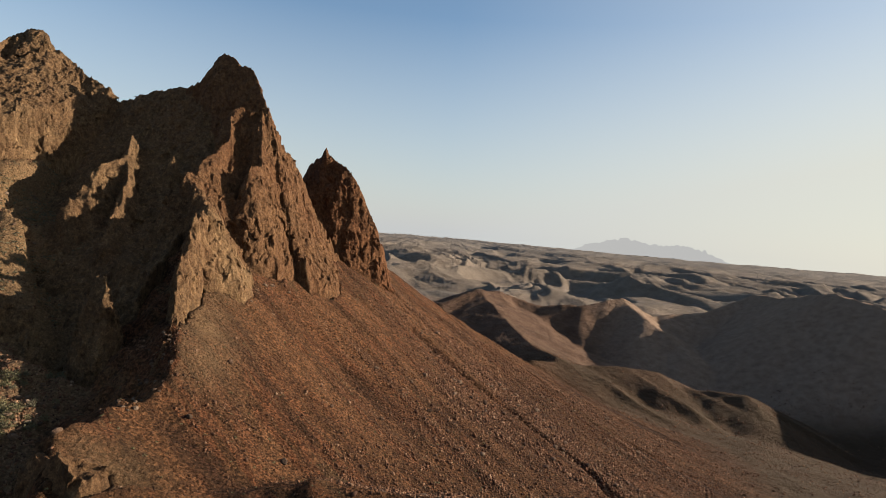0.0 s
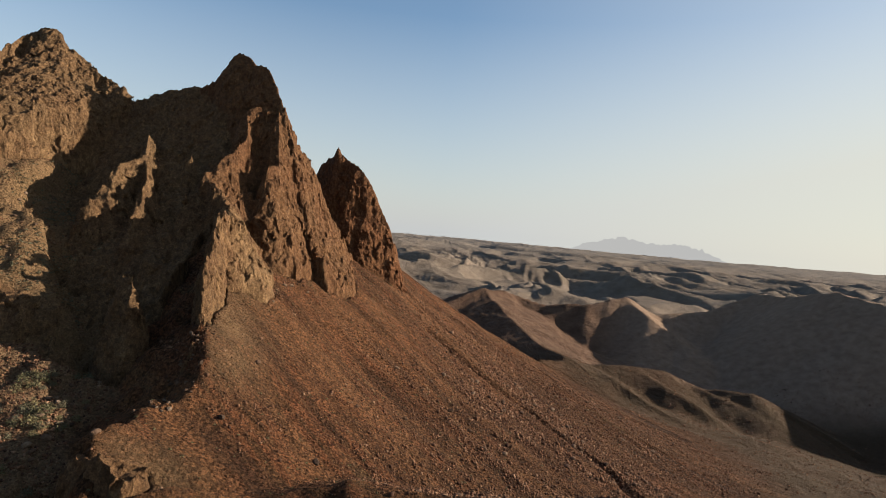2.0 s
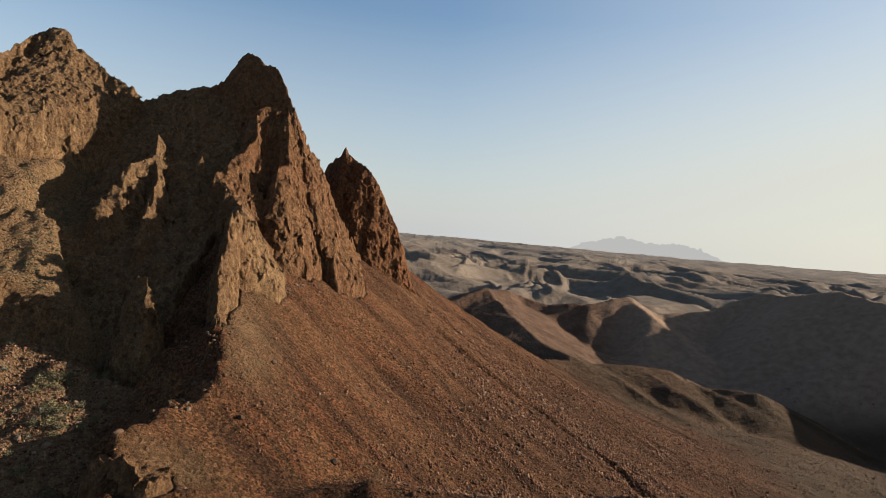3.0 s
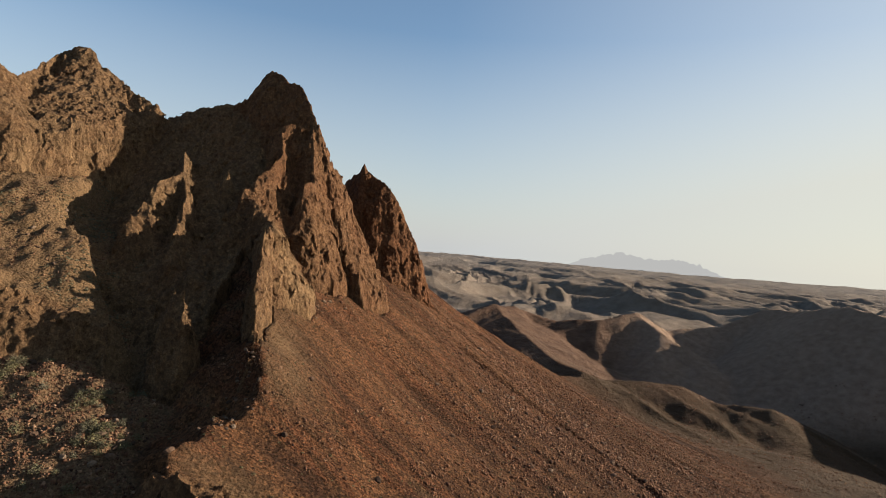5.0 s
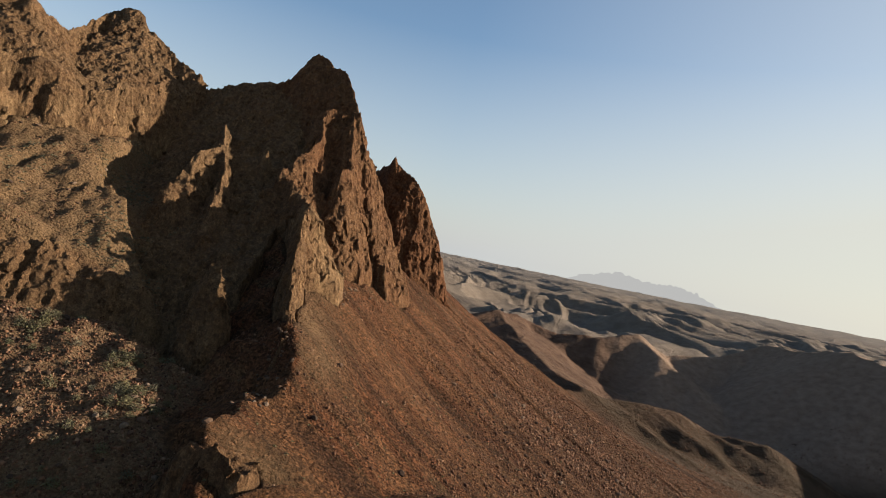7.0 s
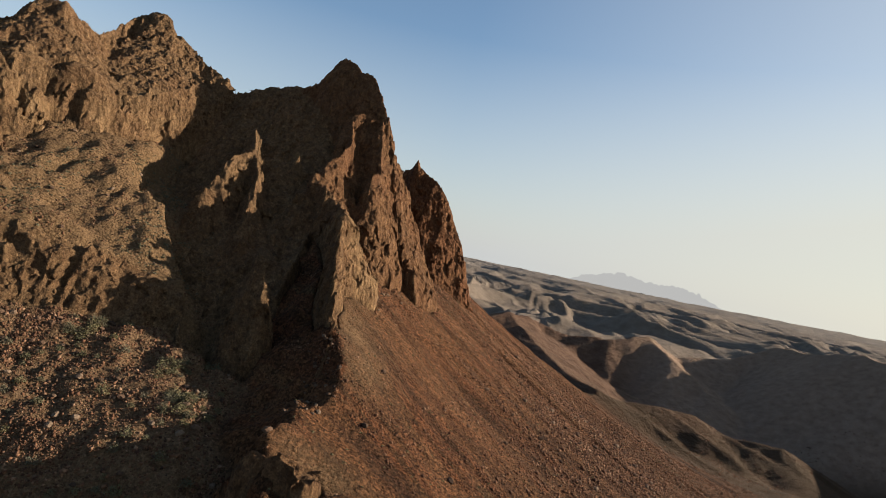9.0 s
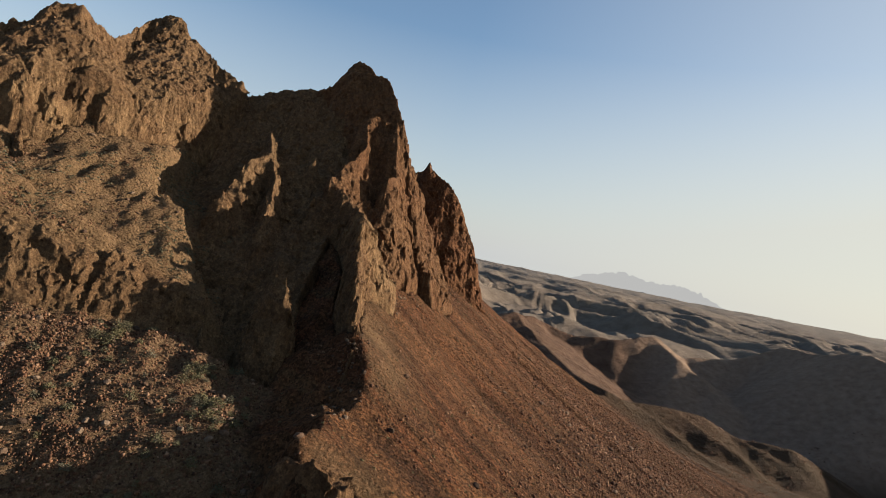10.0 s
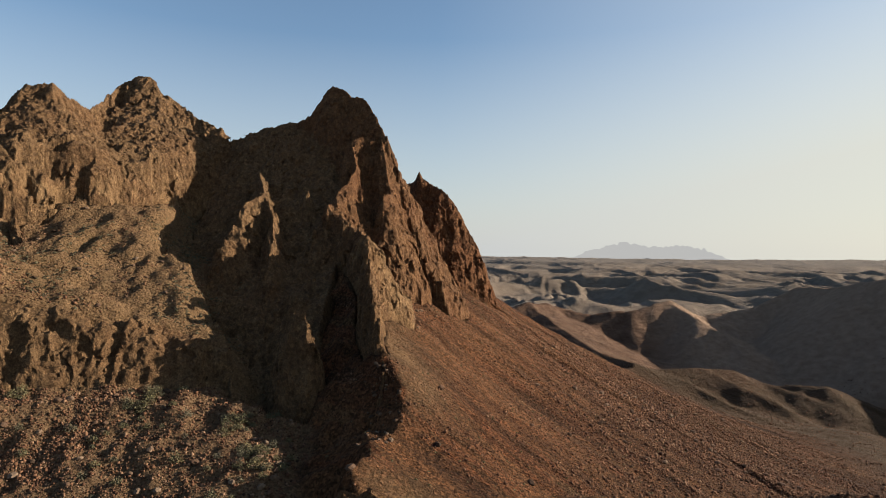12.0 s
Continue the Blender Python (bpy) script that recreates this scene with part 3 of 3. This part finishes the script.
def relief(x, y, z, base):
    """How far the rock stands out of its broad form; the blocks only where the surface can lie."""
    out = base + 0.6 * ridged(x / 6.0, y / 6.0, z / 12.0, octaves=2, seed=83, gain=0.5)
    out += 0.26 * ridged(x / 1.7, y / 1.7, z / 3.4, octaves=2, seed=87, gain=0.6)
    near = np.abs(out) < 1.35
    x, y, z = x[near], y[near], z[near]
    warp = fbm(x / 3.0, y / 3.0, z / 4.0, octaves=2, seed=81)
    big, _ = blocks(x / 2.2 + 0.5 * warp, y / 2.2, z / 4.4 + 0.4 * warp, 83)
    mid, _ = blocks(x / 0.85 + 0.35 * warp, y / 0.85, z / 1.35 + 0.35 * warp, 91)
    crack = np.abs(vnoise(x / 2.4 + 0.7 * warp, y / 2.4, z / 9.0, seed=103))
    pocket = step(0.42, 0.60, vnoise(x / 2.6 + 0.3 * warp, y / 2.6, z / 5.0, seed=107) + 0.2 * mid)
    hole = sum(np.exp(-((x - hx) / wide) ** 2 - ((y - hy) / 1.2) ** 2 - ((z - hz) / 0.55) ** 2) for hx, hy, hz, wide in HOLLOWS)
    out[near] -= 1.7 * hole
    out[near] += 0.42 * big + 0.2 * mid - 0.4 * np.exp(-(crack / 0.06) ** 2) - 0.1 * pocket
    return out


def rock_skin():
    gx, gy = (LOW[k] + CELL * np.arange(COUNT[k]) for k in (0, 1))
    X2, Y2 = np.meshgrid(gx, gy, indexing="ij")
    H2, rock2, _, which2, band2, _, _ = land(X2, Y2)
    L = np.sqrt(1 + sum(g ** 2 for g in np.gradient(H2, CELL, CELL))).clip(1, 8)
    for axis in (0, 1):
        L = sum(np.roll(L, k, axis) for k in (-2, -1, 0, 1, 2)) / 5
    broad = H2.copy()
    for axis in (0, 1):
        broad = sum(np.roll(broad, k, axis) for k in range(-9, 10)) / 19
    calm = 1 - 0.7 * step(0.5, 2.2, H2 - broad) * np.where(which2 == 3, 1, step(80, 92, H2))
    floor_z, top_z, solid = H2 - 2.0 * L, H2 + 1.7 * L, rock2 > 0.02
    for axis in (0, 1):
        floor_z = np.minimum(floor_z, np.minimum(np.roll(floor_z, 1, axis), np.roll(floor_z, -1, axis)))
        top_z = np.maximum(top_z, np.maximum(np.roll(top_z, 1, axis), np.roll(top_z, -1, axis)))
        solid = solid | np.roll(solid, 1, axis) | np.roll(solid, -1, axis)
    solid &= ~((X2 < -58) & (Y2 > 197))
    ci, cj = np.nonzero(solid)
    h, run, share_of = H2[ci, cj], L[ci, cj], rock2[ci, cj]
    k0 = np.floor((floor_z[ci, cj] - LOW[2]) / CELL).astype(int).clip(0, COUNT[2] - 1)
    k1 = np.ceil((top_z[ci, cj] - LOW[2]) / CELL).astype(int).clip(0, COUNT[2] - 1)
    n = k1 - k0 + 1
    col = np.repeat(np.arange(len(ci)), n)
    k = np.arange(n.sum()) - np.repeat(np.cumsum(n) - n, n) + k0[col]
    z = LOW[2] + CELL * k
    base = (h[col] - z) / run[col]
    f = base + share_of[col] * calm[ci, cj][col] * (relief(gx[ci[col]], gy[cj[col]], z, base - 0.45) - base)
    f = (f - 0.22 * (1 - share_of[col])).astype(np.float32)
    slot = np.zeros(COUNT, np.int32)
    slot[ci[col], cj[col], k] = np.arange(1, len(k) + 1)
    i, j = ci[col], cj[col]
    inner = (i < COUNT[0] - 1) & (j < COUNT[1] - 1) & (k < COUNT[2] - 1)
    i, j, k = i[inner], j[inner], k[inner]
    corner = np.stack([slot[i + a, j + b, k + c] for a in (0, 1) for b in (0, 1) for c in (0, 1)], 1)
    whole = corner.min(1) > 0
    value = f[corner[whole] - 1]
    mixed = (value.min(1) < 0) & (value.max(1) >= 0)
    i, j, k = (v[whole][mixed] for v in (i, j, k))
    value = value[mixed]
    place_sum, crossings = np.zeros((len(i), 3)), np.zeros(len(i))
    spots = np.array([(a, b, c) for a in (0, 1) for b in (0, 1) for c in (0, 1)], float)
    for p in range(8):
        for q in range(p + 1, 8):
            if abs(spots[p] - spots[q]).sum() == 1:
                cut = (value[:, p] < 0) != (value[:, q] < 0)
                t = (value[cut, p] / (value[cut, p] - value[cut, q]))[:, None]
                place_sum[cut] += spots[p] + t * (spots[q] - spots[p])
                crossings[cut] += 1
    points = LOW + CELL * (np.stack([i, j, k], 1) + place_sum / crossings[:, None])
    number = np.zeros(COUNT, np.int32)
    number[i, j, k] = np.arange(1, len(i) + 1)
    quads2 = []
    for axis in range(3):
        u, w = (axis + 1) % 3, (axis + 2) % 3
        ahead = np.zeros(3, int)
        ahead[axis] = 1
        inside, beyond = value[:, 0] >= 0, value[:, 4 >> axis] >= 0
        at = np.nonzero(inside != beyond)[0]
        ijk = np.stack([i, j, k], 1)[at]
        du, dw = np.eye(3, dtype=int)[u], np.eye(3, dtype=int)[w]
        ring = np.stack([number[tuple((ijk - a * du - b * dw).T)] for a, b in ((0, 0), (1, 0), (1, 1), (0, 1))], 1)
        ok = ring.min(1) > 0
        ring = np.where(inside[at][:, None], ring, ring[:, ::-1])
        quads2.append(ring[ok] - 1)
    quads2 = np.concatenate(quads2)
    kind = which2[i, j][quads2[:, 0]]
    flat_band = band2[i, j][quads2[:, 0]] > 0.3
    xm, ym, zm = points[quads2[:, 0]].T
    zone = np.choose(kind, [1, 1, 2, 3, 4, 1, 7])
    zone[(kind == 0) & flat_band] = 6
    zone[(kind == 0) & ~flat_band & (ym < 90)] = 7
    zone[(zone == 1) & (xm > -72)] = 2
    zone[(zone == 7) & (((xm + 47.2) / 8.0) ** 2 + ((ym - 76.3) / 6.0) ** 2 > 1)] = 0
    split = np.zeros(len(quads2), int)
    split[(zone == 1) & (zm > 114) & (xm < -134) & (ym < 170)] = 1
    split[(zone == 1) & (zm > 118) & (ym > 172) & (xm < -118)] = 2
    split[(zone == 2) & (zm > 112)] = 1
    split[(zone == 2) & (ym < 136) & (xm > -60)] = 2
    split[(zone == 3) & (zm > 88)] = 1
    split[(zone == 4) & (ym < 128)] = 1
    split[zone == 6] = np.floor((xm[zone == 6] + 190) / 11.5).astype(int)
    x, y, z = points.T
    kind = which2[i, j]
    red = np.choose(kind, [0.0, 0.0, 0.48, 0.8, 0.0, 0.0, 0.3]) * np.where(kind == 2, 0.3 + 0.7 * step(140, 160, y), 1)
    patch = step(-0.15, 0.35, fbm(x / 5.0, y / 5.0, z / 6.0, octaves=3, seed=113))
    cream = 0.28 * patch * ((kind == 2) * step(118, 124, y) * (1 - step(146, 154, y)) + (kind == 1) * (x < -104) * (1 - step(94, 100, z)))
    return points, quads2, zone, split, {"red": red, "cream": cream}


verts2, quads2, zone, split, tints = rock_skin()
FORMATIONS = (
    (1, "cliff_wall", "tall fluted brown cliff along the mountain crest", ("fluted_face", "rock_tower", "rock_tower")),
    (2, "rock_peak", "steep brown rock peak with a sharp sunlit arete", ("rock_face", "summit", "prow")),
    (3, "rock_pinnacle", "dark reddish rock pinnacle beside the main peak", ("pinnacle_base", "spire")),
    (4, "rock_spur", "small jagged rock spurs catching light in the shaded hollow", ("spur_crest", "outcrop")),
    (6, "cliff_band", "low broken cliff band with dark alcoves above the gully", ("buttress",) * 14),
    (7, "rock_knoll", "low weathered rock knoll with hollows at the scree edge", ("knoll_face",)),
)
for z, name, label, pieces in FORMATIONS:
    if len(pieces) == 1:
        tagged(sheet_object(name, verts2, quads2[zone == z], ROCK, tints, False), label, "rock formation")
        continue
    base = tagged(new(name), label, "rock formation")
    base.location = verts2[quads2[zone == z]].reshape(-1, 3).min(0)
    for p, piece in enumerate(pieces):
        chosen = (zone == z) & (split == p)
        if chosen.any():
            ob = sheet_object(piece, verts2 - np.array(base.location), quads2[chosen], ROCK, tints, False)
            ob.parent = base

# ---- distant mountains ----
def backdrop():
    m, t, b = material("glowing_haze")
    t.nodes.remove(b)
    # the sheet glows evenly: haze is put into its emission
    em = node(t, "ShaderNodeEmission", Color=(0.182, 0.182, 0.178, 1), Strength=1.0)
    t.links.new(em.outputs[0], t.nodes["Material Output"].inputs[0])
    bm = bmesh.new()
    prev = None
    for i in range(161):
        x = 860 + i * 9.4
        top = 52 + 84 * math.exp(-abs((x - 1370) / 230) ** 1.6) + 62 * math.exp(-abs((x - 1850) / 300) ** 1.6)
        top += 22 * noise.noise((x / 62, 3.1, 0)) + 18 * noise.noise((x / 27, 8.1, 0)) + 8 * abs(noise.noise((x / 11, 1.1, 0)))
        top = -20 + (top + 20) * min(1, (x - 860) / 240, (2364 - x) / 360)
        pair = [bm.verts.new((x, 4500, z)) for z in (-20, top)]
        if prev:
            bm.faces.new((prev[0], pair[0], pair[1], prev[1]))
        prev = pair
    me = bpy.data.meshes.new("backdrop")
    bm.to_mesh(me)
    me.materials.append(m)
    tagged(new("backdrop", me), "pale hazy mountain range on the horizon, on a glowing sheet", "mountains", kind="structure")


backdrop()


# ---- loose stones, boulders and shrubs ----
rng = np.random.default_rng(7)


def height(x, y):
    """Height of the ground sheet."""
    i = np.clip(np.searchsorted(GX, x) - 1, 0, len(GX) - 2)
    j = np.clip(np.searchsorted(GY, y) - 1, 0, len(GY) - 2)
    u, v = (x - GX[i]) / (GX[i + 1] - GX[i]), (y - GY[j]) / (GY[j + 1] - GY[j])
    return (H[j, i] * (1 - u) + H[j, i + 1] * u) * (1 - v) + (H[j + 1, i] * (1 - u) + H[j + 1, i + 1] * u) * v


def share(field, x, y):
    return field[np.clip(np.searchsorted(GY, y), 0, len(GY) - 1), np.clip(np.searchsorted(GX, x), 0, len(GX) - 1)]


def turns(n):
    """n random rotation matrices."""
    q = rng.normal(size=(n, 4))
    q /= np.linalg.norm(q, axis=1)[:, None]
    w, x, y, z = q.T
    return np.stack([1 - 2 * (y * y + z * z), 2 * (x * y - w * z), 2 * (x * z + w * y), 2 * (x * y + w * z), 1 - 2 * (x * x + z * z), 2 * (y * z - w * x),
                     2 * (x * z - w * y), 2 * (y * z + w * x), 1 - 2 * (x * x + y * y)], 1).reshape(n, 3, 3)


def octahedron():
    v = np.array([(1, 0, 0), (-1, 0, 0), (0, 1, 0), (0, -1, 0), (0, 0, 1), (0, 0, -1)], float)
    f = np.array([(a, b, c) if (a + b + c) % 2 == 0 else (b, a, c) for a in (0, 1) for b in (2, 3) for c in (4, 5)])
    return v, f


STONE_V, STONE_F = octahedron()


def triangles(name, v, f, mat):
    me = bpy.data.meshes.new(name)
    me.vertices.add(len(v))
    me.vertices.foreach_set("co", np.asarray(v, np.float32).ravel())
    me.loops.add(f.size)
    me.loops.foreach_set("vertex_index", f.astype(np.int32).ravel())
    me.polygons.add(len(f))
    me.polygons.foreach_set("loop_start", np.arange(0, f.size, f.shape[1], dtype=np.int32))
    me.polygons.foreach_set("loop_total", np.full(len(f), f.shape[1], np.int32))
    me.update(calc_edges=True)
    me.materials.append(mat)
    return me


def stones(name, x, y, size, label):
    n = len(x)
    v = STONE_V[None] * rng.uniform(0.75, 1.35, (n, len(STONE_V), 1)) * rng.uniform(0.55, 1.2, (n, 1, 3))
    v = np.einsum("nij,nkj->nki", turns(n), v) * (0.5 * size)[:, None, None]
    v += np.stack([x, y, height(x, y) + 0.12 * size], 1)[:, None]
    f = STONE_F[None] + (np.arange(n) * len(STONE_V))[:, None, None]
    return tagged(new(name, triangles(name, v.reshape(-1, 3), f.reshape(-1, 3), STONE)), label, "stones", kind="stuff")


def scatter(n, x0, x1, y0, y1, keep):
    x, y = rng.uniform(x0, x1, n), rng.uniform(y0, y1, n)
    ok = keep(x, y) > rng.uniform(0, 1, n)
    return x[ok], y[ok]


def on_scree(x, y):
    along, across = 0.82 * x - 0.57 * y, 0.57 * x + 0.82 * y
    d = 0.07 + 0.16 * step(-35, 10, x - 0.25 * (y - 120)) + 0.85 * step(-0.05, 0.4, vnoise(across / 5.0, along / 42.0, seed=131) + 0.45 * vnoise(across / 1.7, along / 16.0, seed=137))
    coarse = 0.5 + 0.5 * step(-48, -8, x - 0.25 * (y - 120))
    d = d * coarse * (1 - 0.85 * (1 - step(90, 103, y)) * (1 - step(-22, -4, x)))
    return d * share(rust, x, y) * (share(rock, x, y) < 0.2) * (1 - 0.75 * step(30, 110, x))


x, y = scatter(330000, -62, 100, 66, 225, on_scree)
stones("scree_stones", x, y, (0.15 + 0.08 * step(-40, 5, x)) * np.exp(rng.normal(0.3, 0.5, len(x))).clip(0.7, 5.0), "rust and grey rubble strewn down the scree")
x, y = scatter(62000, -125, -50, 70, 112, lambda x, y: (0.35 + 0.65 * step(0, 0.5, vnoise(x / 7, y / 9, seed=141))) * (1 - share(rust, x, y)) * (share(rock, x, y) < 0.2))
stones("gully_stones", x, y, 0.19 * np.exp(rng.normal(0.3, 0.5, len(x))).clip(0.7, 4.0), "brown rubble filling the gully under the cliff band")
x, y = scatter(34000, -150, -70, 112, 165, lambda x, y: (0.15 + 0.6 * step(0, 0.6, vnoise(x / 8, y / 8, seed=149))) * (share(rock, x, y) < 0.2))
stones("terrace_stones", x, y, 0.14 * np.exp(rng.normal(0.3, 0.55, len(x))).clip(0.7, 4.0), "broken brown stones on the terrace slope")
x, y = scatter(26000, 20, 240, 150, 345, lambda x, y: 0.3 + 0.7 * step(0.1, 0.5, vnoise(x / 12, y / 12, seed=151)))
stones("valley_stones", x, y, 0.26 * np.exp(rng.normal(0.3, 0.5, len(x))).clip(0.7, 4.0), "scattered stones on the valley slopes")


def boulder_mesh(seed):
    bm = bmesh.new()
    bmesh.ops.create_icosphere(bm, subdivisions=2, radius=0.5)
    for v in bm.verts:
        d = v.co.normalized()
        cell = noise.cell_vector(d * 1.6 + Vector((seed * 7.1, 0, 0)))
        v.co = d * 0.5 * (0.86 + 0.28 * noise.noise(d * 1.9 + Vector((seed * 3.7, 1, 2))) + 0.12 * cell.x)
        v.co.z *= 0.72
    me = bpy.data.meshes.new("boulder")
    bm.to_mesh(me)
    bm.free()
    me.materials.append(BOULDER)
    return me


BOULDERS = [boulder_mesh(i) for i in range(7)]


def boulders(x, y, size, label, group):
    for i in range(len(x)):
        ob = new("boulder", BOULDERS[int(rng.integers(7))])
        s = float(size[i])
        ob.matrix_basis = pose(float(x[i]), float(y[i]), float(height(x[i:i + 1], y[i:i + 1])[0]) + 0.14 * s, rng.uniform(-25, 25), rng.uniform(-25, 25), rng.uniform(0, 360)) @ Matrix.Diagonal(
            (s * rng.uniform(0.8, 1.25), s * rng.uniform(0.75, 1.1), s * rng.uniform(0.7, 1.1), 1))
        tagged(ob, label, "boulder", group)


x, y = scatter(900, -56, 70, 72, 215, on_scree)
x, y = x[:170], y[:170]
boulders(x, y, rng.uniform(0.8, 1.7, len(x)), "rust-brown angular boulder half sunk in the scree", "boulders on the scree")
x, y = rng.normal(-48.5, 2.4, 46), rng.uniform(90, 109, 46)
boulders(x, y, rng.uniform(0.35, 1.0, len(x)), "broken brown rock at the foot of the prow", "boulders under the prow")
x, y = scatter(400, -112, -54, 76, 109, lambda x, y: (1 - share(rust, x, y)) * (share(rock, x, y) < 0.2))
x, y = x[:90], y[:90]
boulders(x, y, rng.uniform(0.6, 1.5, len(x)), "brown weathered boulder lying in the gully rubble", "boulders in the gully")


x, y = scatter(500, -150, -82, 110, 158, lambda x, y: share(tan, x, y) * (share(rock, x, y) < 0.2))
x, y = x[:70], y[:70]
boulders(x, y, rng.uniform(0.5, 1.3, len(x)), "brown rock lump standing on the terrace slope", "boulders on the terrace")


def part(name, mesh, parent, label=""):
    ob = new(name, mesh)
    ob.parent = parent
    if label:
        tagged(ob, label)
    return ob


def foliage_mesh(name, count, leaf, spread_z):
    """A loose dome of small leaf clumps, one metre wide."""
    d = rng.normal(size=(count, 3))
    d /= np.linalg.norm(d, axis=1)[:, None]
    d[:, 2] = np.abs(d[:, 2])
    c = d * rng.uniform(0.25, 0.52, (count, 1)) * (0.75 + 0.45 * rng.uniform(0, 1, (count, 1)))
    c[:, 2] = 0.08 + c[:, 2] * spread_z
    quad = np.array([(-1, -0.45, 0), (0.2, -0.6, 0.15), (1.1, 0, 0), (0.1, 0.6, 0.15)])
    v = np.einsum("nij,kj->nki", turns(count), quad) * (leaf * rng.uniform(0.6, 1.4, count))[:, None, None] + c[:, None]
    f = np.arange(count * 4).reshape(-1, 4)
    return triangles(name, v.reshape(-1, 3), f, LEAF)


def stems_mesh():
    bm = bmesh.new()
    for i in range(9):
        a = i * 0.7 + rng.uniform(-0.2, 0.2)
        tip = Vector((0.36 * math.cos(a), 0.36 * math.sin(a), rng.uniform(0.35, 0.62)))
        r = bmesh.ops.create_cone(bm, segments=5, radius1=0.022, radius2=0.006, depth=tip.length)["verts"]
        m = tip.to_track_quat("Z", "Y").to_matrix().to_4x4()
        bmesh.ops.transform(bm, matrix=Matrix.Translation(tip / 2) @ m, verts=r)
    me = bpy.data.meshes.new("woody_base")
    bm.to_mesh(me)
    bm.free()
    me.materials.append(TWIG)
    return me


SHRUBS = []
for i in range(4):
    base = new("shrub")
    part("foliage", foliage_mesh("foliage", 210, 0.060, 1.0 + 0.25 * i), base)
    part("woody_base", stems_mesh(), base, "thin dry twigs")
    tagged(base, "grey-green desert shrub growing in the gully rubble", "shrub", "shrubs in the gully")
    SHRUBS.append(base)


def on_gully(x, y):
    a = np.exp(-((x + 68) / 3) ** 2 - ((y - 92) / 6) ** 2) + 0.8 * np.exp(-((x + 90) / 3) ** 2 - ((y - 102) / 6) ** 2) + 0.6 * np.exp(-((x + 72) / 3) ** 2 - ((y - 103) / 4) ** 2) + 0.05
    return a * (share(rock, x, y) < 0.2) * (share(rust, x, y) < 0.3)


x, y = scatter(1100, -112, -58, 76, 110, on_gully)
for i in range(min(len(x), 110)):
    s = rng.uniform(1.0, 2.5)
    m = pose(float(x[i]), float(y[i]), float(height(x[i:i + 1], y[i:i + 1])[0]) - 0.04, 0, 0, rng.uniform(0, 360))
    if i < 4:
        ob = SHRUBS[i]
        ob.matrix_basis = m
    else:
        ob = copy_thing(SHRUBS[i % 4], m)
    ob.scale = (s, s, s * rng.uniform(0.7, 1.0))


def tufts(name, x, y, size, label):
    n, k = len(x), 14
    d = rng.normal(size=(n, k, 3))
    d /= np.linalg.norm(d, axis=2)[:, :, None]
    d[:, :, 2] = np.abs(d[:, :, 2]) * 0.8
    c = d * 0.42 * size[:, None, None] + np.stack([x, y, height(x, y)], 1)[:, None]
    quad = np.array([(-1, -0.45, 0), (0.2, -0.6, 0.15), (1.1, 0, 0), (0.1, 0.6, 0.15)])
    v = np.einsum("nij,kj->nki", turns(n * k), quad) * np.repeat(size * 0.24, k)[:, None, None] + c.reshape(-1, 1, 3)
    tagged(new(name, triangles(name, v.reshape(-1, 3), np.arange(n * k * 4).reshape(-1, 4), LEAF)), label, "plants", kind="stuff")


x, y = scatter(7000, -152, -72, 110, 165, lambda x, y: step(-0.3, 0.6, vnoise(x / 9, y / 9, seed=161)) * (share(rock, x, y) < 0.3))
tufts("dry_tufts", x, y, rng.uniform(0.3, 0.8, len(x)), "low dry olive bushes dotting the terrace slope")
x, y = scatter(1500, -60, 60, 70, 200, lambda x, y: 0.5 * share(rust, x, y) * (share(rock, x, y) < 0.2))
tufts("scree_tufts", x, y, rng.uniform(0.25, 0.6, len(x)), "tiny dry tufts scattered on the scree")
